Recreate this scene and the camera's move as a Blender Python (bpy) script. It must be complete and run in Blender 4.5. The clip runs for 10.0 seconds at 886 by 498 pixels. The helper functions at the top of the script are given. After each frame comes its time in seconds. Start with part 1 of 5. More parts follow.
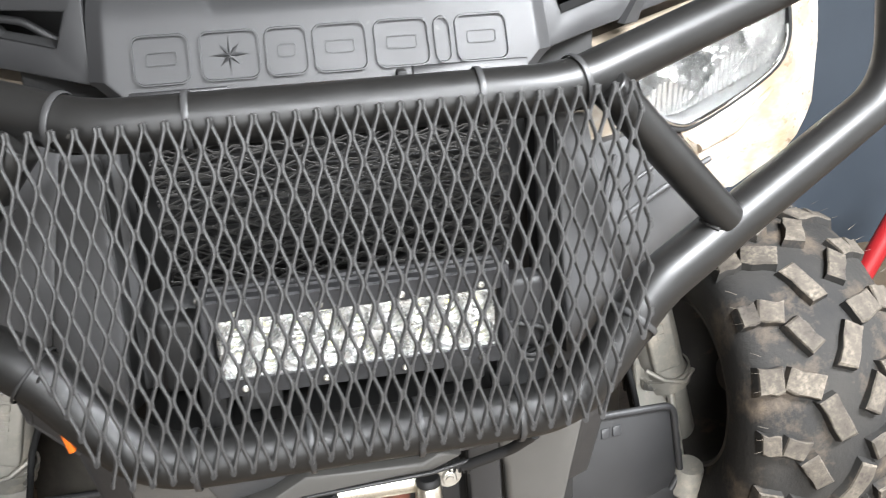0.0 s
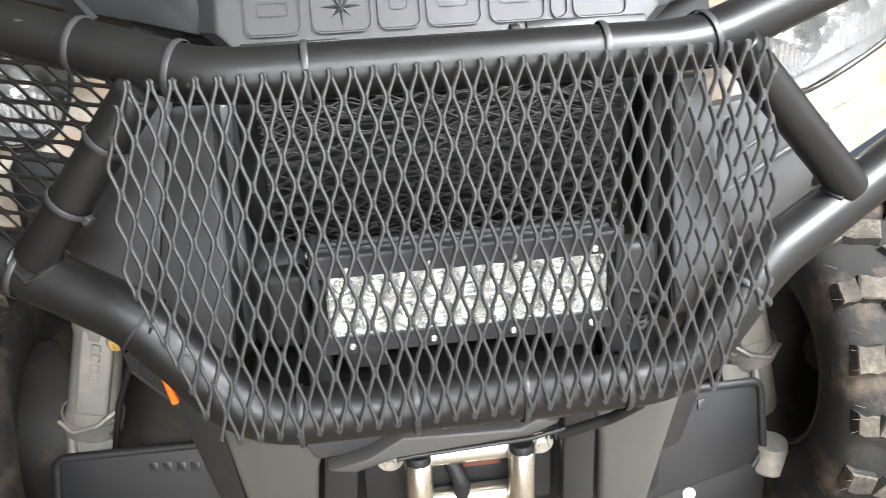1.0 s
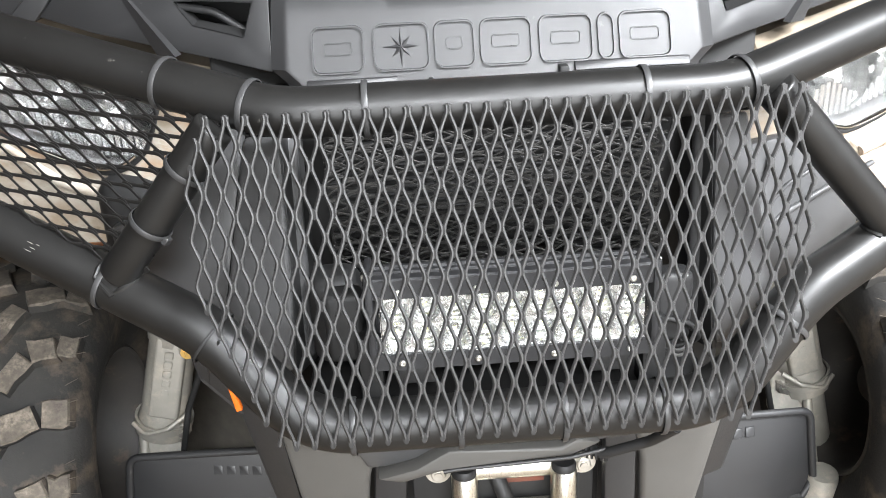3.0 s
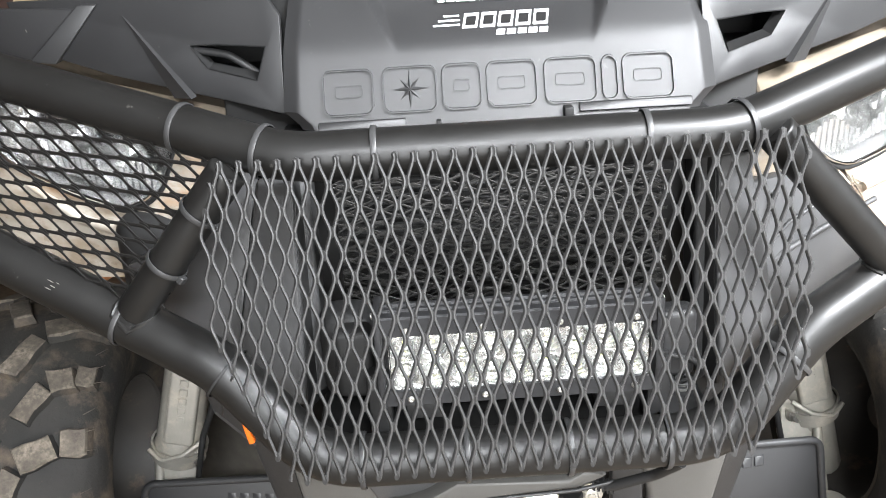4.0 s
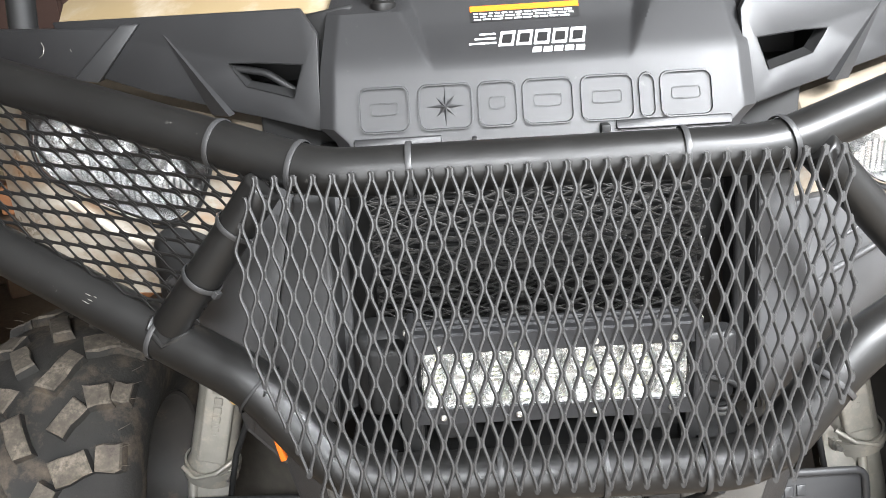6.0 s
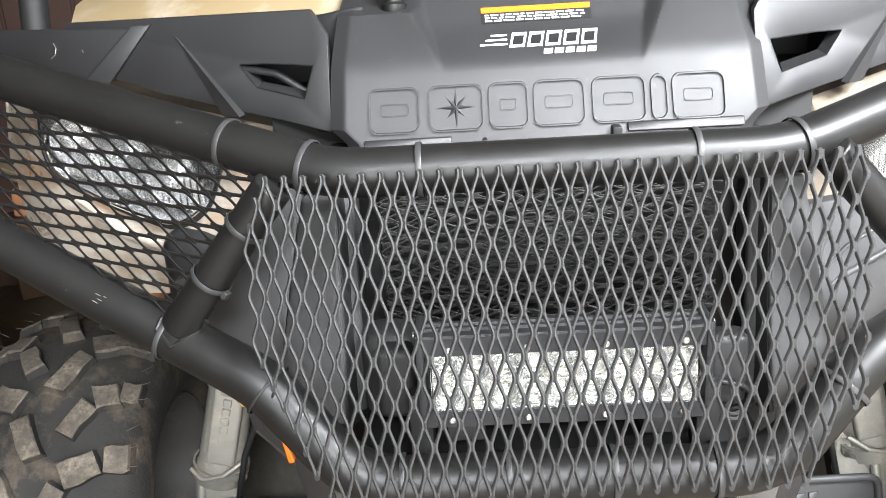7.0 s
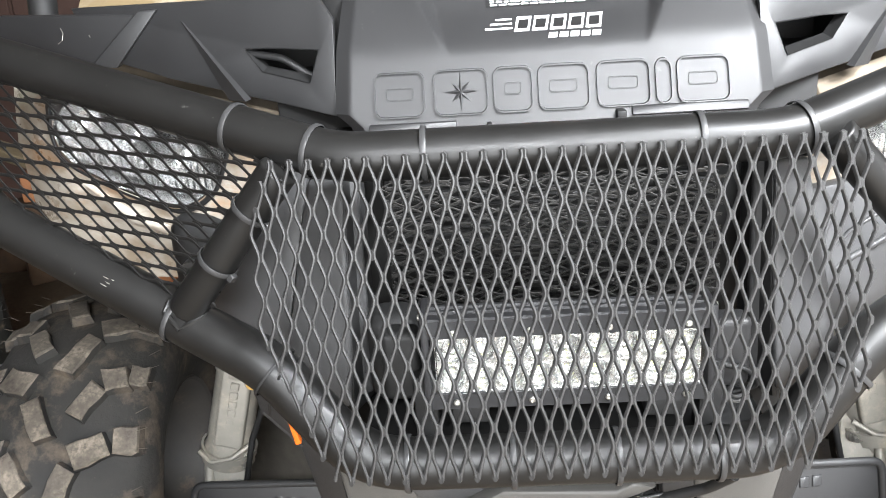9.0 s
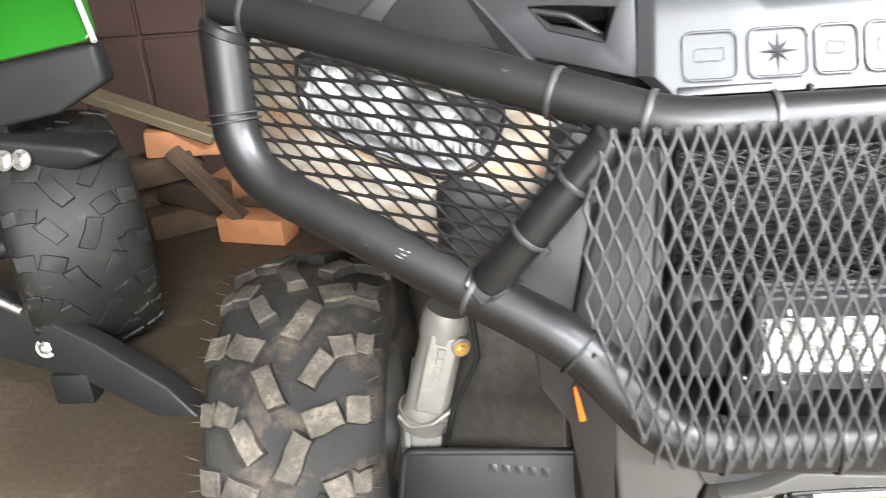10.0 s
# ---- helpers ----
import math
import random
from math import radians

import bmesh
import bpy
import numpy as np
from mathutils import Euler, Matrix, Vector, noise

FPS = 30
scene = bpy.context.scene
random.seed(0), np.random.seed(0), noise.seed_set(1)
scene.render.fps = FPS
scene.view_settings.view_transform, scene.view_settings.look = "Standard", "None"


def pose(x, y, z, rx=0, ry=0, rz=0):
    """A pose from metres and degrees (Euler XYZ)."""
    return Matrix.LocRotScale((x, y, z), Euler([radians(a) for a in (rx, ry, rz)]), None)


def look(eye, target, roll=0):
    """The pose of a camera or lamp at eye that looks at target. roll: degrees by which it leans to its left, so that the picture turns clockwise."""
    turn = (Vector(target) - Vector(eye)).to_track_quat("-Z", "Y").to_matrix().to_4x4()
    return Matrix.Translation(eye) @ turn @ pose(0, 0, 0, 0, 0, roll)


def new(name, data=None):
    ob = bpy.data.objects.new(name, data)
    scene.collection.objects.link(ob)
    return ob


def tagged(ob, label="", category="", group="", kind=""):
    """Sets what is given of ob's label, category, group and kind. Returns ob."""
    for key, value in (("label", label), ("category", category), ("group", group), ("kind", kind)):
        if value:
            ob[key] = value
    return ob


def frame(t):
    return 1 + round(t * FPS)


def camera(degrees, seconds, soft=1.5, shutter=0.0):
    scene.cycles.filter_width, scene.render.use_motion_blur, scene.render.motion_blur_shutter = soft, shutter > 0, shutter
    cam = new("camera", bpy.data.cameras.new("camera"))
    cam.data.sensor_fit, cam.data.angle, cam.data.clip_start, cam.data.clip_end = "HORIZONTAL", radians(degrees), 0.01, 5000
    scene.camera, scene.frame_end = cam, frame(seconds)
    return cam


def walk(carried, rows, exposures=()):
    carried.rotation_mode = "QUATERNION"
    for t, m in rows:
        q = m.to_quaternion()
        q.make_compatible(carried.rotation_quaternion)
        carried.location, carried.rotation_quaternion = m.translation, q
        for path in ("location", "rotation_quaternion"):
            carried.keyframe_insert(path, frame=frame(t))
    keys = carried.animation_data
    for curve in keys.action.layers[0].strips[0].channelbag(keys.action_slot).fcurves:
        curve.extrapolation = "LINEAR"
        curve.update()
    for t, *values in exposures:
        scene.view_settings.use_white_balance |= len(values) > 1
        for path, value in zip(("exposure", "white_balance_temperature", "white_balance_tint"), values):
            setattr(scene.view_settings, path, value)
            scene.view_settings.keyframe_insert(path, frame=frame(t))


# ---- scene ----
cam = camera(54.4, 10.0, soft=0.65, shutter=0.4)
PATH = [
    (0, (-0.049, 0.095, 1.095), (0.282, 1.912, 0.329), -2.6),
    (0.2, (-0.071, 0.101, 1.092), (0.253, 1.909, 0.306), -2.5),
    (0.5, (-0.085, 0.116, 1.074), (0.203, 1.92, 0.261), -2.3),
    (1, (-0.105, 0.12, 1.083), (0.11, 1.927, 0.254), -2.4),
    (1.5, (-0.117, 0.122, 1.092), (0.041, 1.93, 0.254), -2.7),
    (2, (-0.116, 0.114, 1.102), (0.009, 1.931, 0.274), -2.7),
    (2.5, (-0.108, 0.103, 1.112), (-0.013, 1.928, 0.3), -2.8),
    (2.7, (-0.099, 0.087, 1.108), (-0.017, 1.919, 0.309), -2.8),
    (3.8, (-0.084, 0.064, 1.139), (-0.050, 1.916, 0.366), -3.2),
    (4, (-0.082, 0.063, 1.141), (-0.051, 1.916, 0.387), -3.3),
    (4.5, (-0.082, 0.065, 1.137), (-0.078, 1.926, 0.405), -3.4),
    (5, (-0.08, 0.067, 1.135), (-0.096, 1.934, 0.418), -3.5),
    (5.5, (-0.081, 0.065, 1.133), (-0.115, 1.936, 0.428), -3.6),
    (7, (-0.081, 0.068, 1.127), (-0.152, 1.947, 0.444), -3.6),
    (7.5, (-0.083, 0.069, 1.123), (-0.164, 1.948, 0.443), -3.5),
    (8, (-0.075, 0.065, 1.124), (-0.159, 1.945, 0.449), -3.6),
    (8.5, (-0.062, 0.061, 1.118), (-0.143, 1.936, 0.428), -3.7),
    (9, (-0.078, 0.062, 1.126), (-0.168, 1.929, 0.415), -3.8),
    (9.1, (-0.082, 0.065, 1.132), (-0.193, 1.911, 0.37), -4.6),
    (9.2, (-0.108, 0.067, 1.131), (-0.216, 1.902, 0.342), -5.3),
    (9.3, (-0.15, 0.068, 1.126), (-0.248, 1.892, 0.312), -6.5),
    (9.5, (-0.227, 0.061, 1.138), (-0.352, 1.881, 0.318), -5.0),
    (9.7, (-0.274, 0.084, 1.148), (-0.451, 1.897, 0.321), -4.9),
    (10, (-0.34, 0.099, 1.147), (-0.543, 1.917, 0.338), -5.0),
]
walk(cam, [(t, look(eye, target, roll)) for t, eye, target, roll in PATH],
     exposures=[(0.0, 1.12), (2.5, 1.29), (5.0, 1.29), (7.0, 1.36), (9.0, 1.39), (9.6, 1.84), (10.0, 2.02)])

# ---- light ----
world = bpy.data.worlds.new("world")
scene.world = world
world.use_nodes = True
bg = world.node_tree.nodes["Background"]
bg.inputs["Color"].default_value = (0.75, 0.85, 1.0, 1)
bg.inputs["Strength"].default_value = 0.12


def lamp(name, m, sx, sy, power, colour):
    data = bpy.data.lights.new(name, "AREA")
    data.shape, data.size, data.size_y, data.energy, data.color = "RECTANGLE", sx, sy, power, colour
    ob = new(name, data)
    ob.matrix_world = m
    return ob


# fluorescent strips on the ceiling
STRIPS = [(1.55, -0.30, 2.55, 245), (0.35, -1.95, 2.55, 170)]
for sx_, sy_, sz_, watts in STRIPS:
    lamp("strip_light", pose(sx_, sy_, sz_ - 0.02), 1.5, 0.34, watts, (0.925, 0.955, 1.0))
# added fill before the solid south wall, for light from behind the camera
lamp("front_fill", pose(0.3, -3.93, 1.30, 90, 0, 0), 4.2, 2.3, 140, (0.96, 0.98, 1.0))




# ---- materials ----
def mat(name, base, rough=0.5, metal=0.0, second=None, scale=8.0, fine=0.0, fine_scale=300.0, bump=0.0, bump_scale=200.0,
        rough_var=0.0, coat=0.0, amount=0.5, transmission=0.0, per_object=0.0, spec=0.5, dust=None, dust_amount=0.0, dust_scale=40.0, ior=1.45, coords="Object", stretch=None):
    m = bpy.data.materials.new(name)
    m.use_nodes = True
    nt = m.node_tree
    b = nt.nodes["Principled BSDF"]
    b.inputs["Roughness"].default_value = rough
    b.inputs["Metallic"].default_value = metal
    b.inputs["Coat Weight"].default_value = coat
    b.inputs["Transmission Weight"].default_value = transmission
    b.inputs["IOR"].default_value = ior
    b.inputs["Specular IOR Level"].default_value = spec
    tc = nt.nodes.new("ShaderNodeTexCoord")
    vec = nt.nodes.new("ShaderNodeNewGeometry").outputs["Position"] if coords == "World" else tc.outputs[coords]
    if stretch:
        mp = nt.nodes.new("ShaderNodeMapping")
        mp.inputs["Scale"].default_value = stretch
        nt.links.new(vec, mp.inputs["Vector"])
        vec = mp.outputs["Vector"]

    def tex(sc, detail=4.0, roughness=0.6):
        n = nt.nodes.new("ShaderNodeTexNoise")
        n.inputs["Scale"].default_value, n.inputs["Detail"].default_value, n.inputs["Roughness"].default_value = sc, detail, roughness
        nt.links.new(vec, n.inputs["Vector"])
        return n.outputs["Fac"]

    def ramp(fac, lo, hi):
        r = nt.nodes.new("ShaderNodeMapRange")
        r.inputs["From Min"].default_value, r.inputs["From Max"].default_value = lo, hi
        nt.links.new(fac, r.inputs["Value"])
        return r.outputs["Result"]

    def mix(fac, a, c):
        n = nt.nodes.new("ShaderNodeMix")
        n.data_type = "RGBA"
        if hasattr(fac, "is_linked"):
            nt.links.new(fac, n.inputs["Factor"])
        else:
            n.inputs["Factor"].default_value = fac
        for sock, v in ((n.inputs["A"], a), (n.inputs["B"], c)):
            if hasattr(v, "is_linked"):
                nt.links.new(v, sock)
            else:
                sock.default_value = (*v, 1)
        return n.outputs["Result"]

    colour = None
    if second:
        colour = mix(ramp(tex(scale), 0.5 - amount / 2, 0.5 + amount / 2), base, second)
    if fine:
        dark = tuple(c * (1 - fine) for c in base)
        colour = mix(ramp(tex(fine_scale, 2.0), 0.35, 0.65), colour if colour else base, dark if not second else tuple((c + d) / 2 * (1 - fine) for c, d in zip(base, second)))
    if dust:
        colour = mix(ramp(tex(dust_scale, 6.0, 0.7), 0.62 - dust_amount / 2, 0.72), colour if colour else base, dust)
    if per_object:
        info = nt.nodes.new("ShaderNodeObjectInfo")
        hsv = nt.nodes.new("ShaderNodeHueSaturation")
        mr = nt.nodes.new("ShaderNodeMapRange")
        mr.inputs["To Min"].default_value, mr.inputs["To Max"].default_value = 1 - per_object, 1 + per_object
        nt.links.new(info.outputs["Random"], mr.inputs["Value"])
        nt.links.new(mr.outputs["Result"], hsv.inputs["Value"])
        if colour:
            nt.links.new(colour, hsv.inputs["Color"])
        else:
            hsv.inputs["Color"].default_value = (*base, 1)
        colour = hsv.outputs["Color"]
    if colour:
        nt.links.new(colour, b.inputs["Base Color"])
    else:
        b.inputs["Base Color"].default_value = (*base, 1)
    if rough_var:
        r = nt.nodes.new("ShaderNodeMapRange")
        r.inputs["From Min"].default_value, r.inputs["From Max"].default_value = 0.3, 0.7
        r.inputs["To Min"].default_value, r.inputs["To Max"].default_value = max(0.02, rough - rough_var), min(1, rough + rough_var)
        nt.links.new(tex(scale * 2.3), r.inputs["Value"])
        nt.links.new(r.outputs["Result"], b.inputs["Roughness"])
    if bump:
        bm_ = nt.nodes.new("ShaderNodeBump")
        bm_.inputs["Strength"].default_value, bm_.inputs["Distance"].default_value = bump, 0.001
        nt.links.new(tex(bump_scale, 3.0), bm_.inputs["Height"])
        nt.links.new(bm_.outputs["Normal"], b.inputs["Normal"])
    return m


TUBE = mat("satin_black_powder_coat", (0.0060, 0.0058, 0.0055), 0.40, spec=0.42, second=(0.0085, 0.0083, 0.0079), scale=14, bump=0.06, bump_scale=900, rough_var=0.05, dust=(0.05, 0.048, 0.044), dust_amount=-0.10, dust_scale=70)
MESH = mat("dark_grey_painted_steel", (0.030, 0.0298, 0.0295), 0.33, 0.0, second=(0.022, 0.0218, 0.0215), scale=40, rough_var=0.10, bump=0.1, bump_scale=500)
MESHB = mat("black_painted_steel", (0.007, 0.0066, 0.0062), 0.5, spec=0.2, second=(0.012, 0.0115, 0.011), scale=40)
PLASTIC = mat("black_textured_plastic", (0.0145, 0.0145, 0.015), 0.46, second=(0.020, 0.020, 0.0205), scale=5, bump=0.16, bump_scale=1500, rough_var=0.06, dust=(0.06, 0.059, 0.056), dust_amount=-0.09, dust_scale=55)
PLASTIC2 = mat("grey_black_plastic", (0.042, 0.042, 0.0425), 0.38, second=(0.056, 0.056, 0.0565), scale=6, bump=0.25, bump_scale=1200, rough_var=0.08, dust=(0.08, 0.077, 0.07), dust_amount=0.02, dust_scale=16)
PLATEM = mat("dusty_grey_plastic", (0.072, 0.070, 0.065), 0.52, second=(0.056, 0.054, 0.050), scale=5, bump=0.25, bump_scale=900, rough_var=0.06)
DUSTY = mat("dusty_grey_liner", (0.18, 0.165, 0.14), 0.75, second=(0.13, 0.118, 0.10), scale=7, bump=0.3, bump_scale=90, fine=0.2, fine_scale=40)
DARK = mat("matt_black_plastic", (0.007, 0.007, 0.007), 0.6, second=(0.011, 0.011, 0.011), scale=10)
TAN = mat("sand_coloured_plastic", (0.215, 0.160, 0.085), 0.38, second=(0.26, 0.20, 0.115), scale=4, coat=0.3, bump=0.05, bump_scale=90, rough_var=0.06, dust=(0.32, 0.27, 0.20), dust_amount=0.08, dust_scale=7)
# its pale and tan blotches paint in stains and glossy reflections alike
FENDERM = mat("pale_sand_plastic", (0.25, 0.205, 0.155), 0.34, second=(0.40, 0.368, 0.32), scale=13, amount=0.22, coat=0.0, bump=0.25, bump_scale=45, rough_var=0.14, dust=(0.34, 0.195, 0.10), dust_amount=0.24, dust_scale=8, stretch=(1, 1, 2.2))
SCREENM = mat("grey_painted_screen_wire", (0.046, 0.045, 0.043), 0.45, 0.0, second=(0.026, 0.025, 0.024), scale=30, rough_var=0.1)
CHROME = mat("bright_chrome", (0.85, 0.85, 0.84), 0.12, 1.0, rough_var=0.05, scale=20)
STEEL = mat("zinc_plated_steel", (0.70, 0.69, 0.66), 0.42, 1.0, second=(0.5, 0.48, 0.42), scale=60, rough_var=0.1)
ROLLER = mat("brushed_roller_steel", (0.72, 0.69, 0.60), 0.3, 1.0, second=(0.6, 0.58, 0.52), scale=40, stretch=(40, 40, 1), rough_var=0.08)
ALLOY = mat("dusty_cast_aluminium", (0.20, 0.19, 0.165), 0.5, 0.3, second=(0.27, 0.255, 0.225), scale=18, bump=0.3, bump_scale=260, dust=(0.36, 0.32, 0.26), dust_amount=0.2, dust_scale=22)
RIMM = mat("dusty_dark_rim", (0.030, 0.028, 0.026), 0.6, 0.0, second=(0.05, 0.044, 0.038), scale=14, bump=0.2, bump_scale=200, dust=(0.12, 0.09, 0.065), dust_amount=0.05, dust_scale=14)
RUBBER = mat("dusty_tyre_rubber", (0.012, 0.0118, 0.0115), 0.8, spec=0.3, second=(0.026, 0.024, 0.021), scale=7, bump=0.9, bump_scale=150, dust=(0.085, 0.066, 0.048), dust_amount=0.22, dust_scale=12, coords="World")
MUD = mat("muddy_black_rubber", (0.006, 0.007, 0.006), 0.6, second=(0.014, 0.013, 0.011), scale=12, bump=0.5, bump_scale=120, dust=(0.12, 0.092, 0.062), dust_amount=0.04, dust_scale=9, coords="World")
LUGTOP = mat("worn_dusty_lug", (0.125, 0.107, 0.083), 0.85, second=(0.026, 0.021, 0.017), scale=32, amount=0.32, bump=0.9, bump_scale=130, per_object=0.22, fine=0.35, fine_scale=170, coords="World")
TIE = mat("grey_black_nylon", (0.022, 0.022, 0.0225), 0.42, second=(0.032, 0.032, 0.032), scale=60)
HOUSING = mat("anodised_black_aluminium", (0.012, 0.012, 0.013), 0.6, 0.0, second=(0.018, 0.018, 0.019), scale=25, bump=0.1, bump_scale=900)
HEADREF = mat("bright_headlight_reflector", (0.64, 0.64, 0.635), 0.15, 0.88, rough_var=0.08, scale=60, bump=0.2, bump_scale=140)
REFLECT = mat("light_reflector", (0.46, 0.46, 0.45), 0.27, 0.85, rough_var=0.04, scale=30)
LEDYEL = mat("yellow_phosphor", (0.80, 0.80, 0.34), 0.4)
GLASS = mat("clear_polycarbonate", (0.97, 0.98, 0.98), 0.03, transmission=1.0, ior=1.4)
BRASS = mat("yellow_zinc_bolt", (0.60, 0.38, 0.10), 0.4, 0.8, second=(0.5, 0.33, 0.12), scale=80)
AMBER = mat("orange_reflector", (0.55, 0.12, 0.012), 0.25, second=(0.7, 0.13, 0.01), scale=60, bump=0.5, bump_scale=600)
WHITE = mat("white_vinyl", (0.80, 0.80, 0.80), 0.4)
BLACKV = mat("black_vinyl", (0.012, 0.012, 0.012), 0.4)
ORANGEV = mat("orange_vinyl", (0.50, 0.125, 0.010), 0.4)
GREEN = mat("bright_green_plastic", (0.011, 0.105, 0.008), 0.3, second=(0.014, 0.125, 0.010), scale=5, coat=0.2)
SANDY = mat("dirty_sand_plastic", (0.26, 0.215, 0.165), 0.5, second=(0.12, 0.10, 0.075), scale=16, bump=0.3, bump_scale=120)
RUST = mat("rusty_red_brown_paint", (0.13, 0.035, 0.018), 0.6, second=(0.08, 0.03, 0.018), scale=40)
OLDBRICK = mat("dirty_brown_brick", (0.10, 0.06, 0.035), 0.9, second=(0.05, 0.034, 0.022), scale=16, bump=0.6, bump_scale=120, per_object=0.4)
RED = mat("red_paint", (0.27, 0.011, 0.014), 0.42, second=(0.22, 0.009, 0.011), scale=9)
BRICK = mat("orange_brick", (0.42, 0.17, 0.065), 0.85, second=(0.26, 0.12, 0.06), scale=14, bump=0.6, bump_scale=120, per_object=0.5)
WOOD = mat("weathered_wood", (0.15, 0.115, 0.065), 0.7, second=(0.09, 0.07, 0.042), scale=6, stretch=(2, 20, 20), bump=0.3, bump_scale=60)
FLOORM = mat("stained_concrete", (0.118, 0.088, 0.058), 0.6, second=(0.070, 0.053, 0.036), scale=2.2, bump=0.3, bump_scale=45, fine=0.25, fine_scale=70, rough_var=0.12, dust=(0.14, 0.11, 0.08), dust_amount=0.12, dust_scale=5)
WALLM = mat("brown_painted_board", (0.058, 0.029, 0.021), 0.7, second=(0.038, 0.020, 0.015), scale=3, bump=0.3, bump_scale=40, rough_var=0.1)
NAVY = mat("dark_navy_sheet", (0.012, 0.018, 0.026), 0.7, second=(0.018, 0.025, 0.034), scale=3, bump=0.3, bump_scale=30)
PAINTW = mat("white_wall_paint", (0.46, 0.46, 0.45), 0.7, second=(0.40, 0.40, 0.39), scale=2, bump=0.2, bump_scale=60)
CEILM = mat("grey_brown_board", (0.20, 0.18, 0.155), 0.8, second=(0.15, 0.135, 0.115), scale=3, bump=0.2, bump_scale=60)
CORE = mat("radiator_core", (0.008, 0.008, 0.008), 0.65, 0.0, second=(0.014, 0.014, 0.014), scale=30, stretch=(4, 4, 60))
TUBEGLOW = bpy.data.materials.new("lit_tube")
TUBEGLOW.use_nodes = True
_e = TUBEGLOW.node_tree.nodes["Principled BSDF"]
_e.inputs["Emission Color"].default_value = (1.0, 0.97, 0.92, 1)
_e.inputs["Emission Strength"].default_value = 6.0


# ---- mesh building ----
class Build:
    """Vertices and faces, each face with the index of its material."""

    def __init__(self):
        self.v, self.f, self.m = [], [], []

    def add(self, verts, faces, mi=0):
        o = len(self.v)
        self.v += [tuple(p) for p in verts]
        self.f += [tuple(i + o for i in f) for f in faces]
        self.m += [mi] * len(faces)
        return self

    def mesh(self, name, materials, smooth=40):
        me = bpy.data.meshes.new(name)
        me.from_pydata(self.v, [], self.f)
        for m in materials:
            me.materials.append(m)
        me.polygons.foreach_set("material_index", self.m)
        bm = bmesh.new()
        bm.from_mesh(me)
        bmesh.ops.recalc_face_normals(bm, faces=bm.faces[:])
        if smooth:
            a = radians(smooth)
            for f in bm.faces:
                f.smooth = True
            for e in bm.edges:
                e.smooth = len(e.link_faces) == 2 and e.calc_face_angle(0) < a
        bm.to_mesh(me)
        bm.free()
        return me


def bevelled(b, width, segments=2, limit=25):
    """The build with its sharp edges rounded off."""
    bm = bmesh.new()
    vs = [bm.verts.new(p) for p in b.v]
    for f, mi in zip(b.f, b.m):
        try:
            bm.faces.new([vs[i] for i in f]).material_index = mi
        except ValueError:
            pass
    bmesh.ops.remove_doubles(bm, verts=bm.verts[:], dist=1e-5)
    bmesh.ops.recalc_face_normals(bm, faces=bm.faces[:])
    edges = [e for e in bm.edges if len(e.link_faces) == 2 and e.calc_face_angle(0) > radians(limit)]
    bmesh.ops.bevel(bm, geom=edges, offset=width, segments=segments, affect="EDGES", profile=0.5, clamp_overlap=True)
    bm.verts.index_update()
    out = Build()
    out.v = [tuple(v.co) for v in bm.verts]
    out.f = [tuple(v.index for v in f.verts) for f in bm.faces]
    out.m = [f.material_index for f in bm.faces]
    bm.free()
    return out


def part(name, b, material, parent=None, label="", smooth=40):
    mats = material if isinstance(material, (list, tuple)) else [material]
    ob = new(name, b.mesh(name, mats, smooth))
    if parent:
        ob.parent = parent
        ob.matrix_parent_inverse = parent.matrix_world.inverted()
    if label:
        ob["label"] = label
    return ob


def thing(name, x, y, z, label, category, group="", kind=""):
    ob = new(name)
    ob.empty_display_size = 0.05
    ob.location = (x, y, z)
    bpy.context.view_layer.update()
    return tagged(ob, label, category, group, kind)


def box(b, lo, hi, mi=0, m=None):
    x0, y0, z0 = lo
    x1, y1, z1 = hi
    vs = [Vector(p) for p in ((x0, y0, z0), (x1, y0, z0), (x1, y1, z0), (x0, y1, z0), (x0, y0, z1), (x1, y0, z1), (x1, y1, z1), (x0, y1, z1))]
    if m:
        vs = [m @ p for p in vs]
    return b.add(vs, [(0, 3, 2, 1), (4, 5, 6, 7), (0, 1, 5, 4), (1, 2, 6, 5), (2, 3, 7, 6), (3, 0, 4, 7)], mi)


def rbox(lo, hi, r=0.003, segments=2, m=None):
    return bevelled(box(Build(), lo, hi, 0, m), r, segments)


def plate(pts, back, mi=0, b=None):
    """A plate with the outline pts and the thickness given by the vector back."""
    b = b or Build()
    n, back = len(pts), Vector(back)
    vs = [Vector(p) for p in pts] + [Vector(p) + back for p in pts]
    fs = [tuple(range(n)), tuple(reversed(range(n, 2 * n)))] + [(i, (i + 1) % n, (i + 1) % n + n, i + n) for i in range(n)]
    return b.add(vs, fs, mi)


def fillet(pts, r, n=8):
    """A polyline with its corners rounded to arcs."""
    pts = [Vector(p) for p in pts]
    rs = r if isinstance(r, (list, tuple)) else [r] * len(pts)
    out = [pts[0]]
    for i in range(1, len(pts) - 1):
        a, p, c = pts[i - 1], pts[i], pts[i + 1]
        u, w = (a - p).normalized(), (c - p).normalized()
        ang = u.angle(w)
        d = min(rs[i] / math.tan(ang / 2), 0.48 * (a - p).length, 0.48 * (c - p).length)
        s, e = p + u * d, p + w * d
        for k in range(n + 1):
            t = k / n
            out.append(s * (1 - t) ** 2 + p * 2 * t * (1 - t) + e * t * t)
    out.append(pts[-1])
    return out


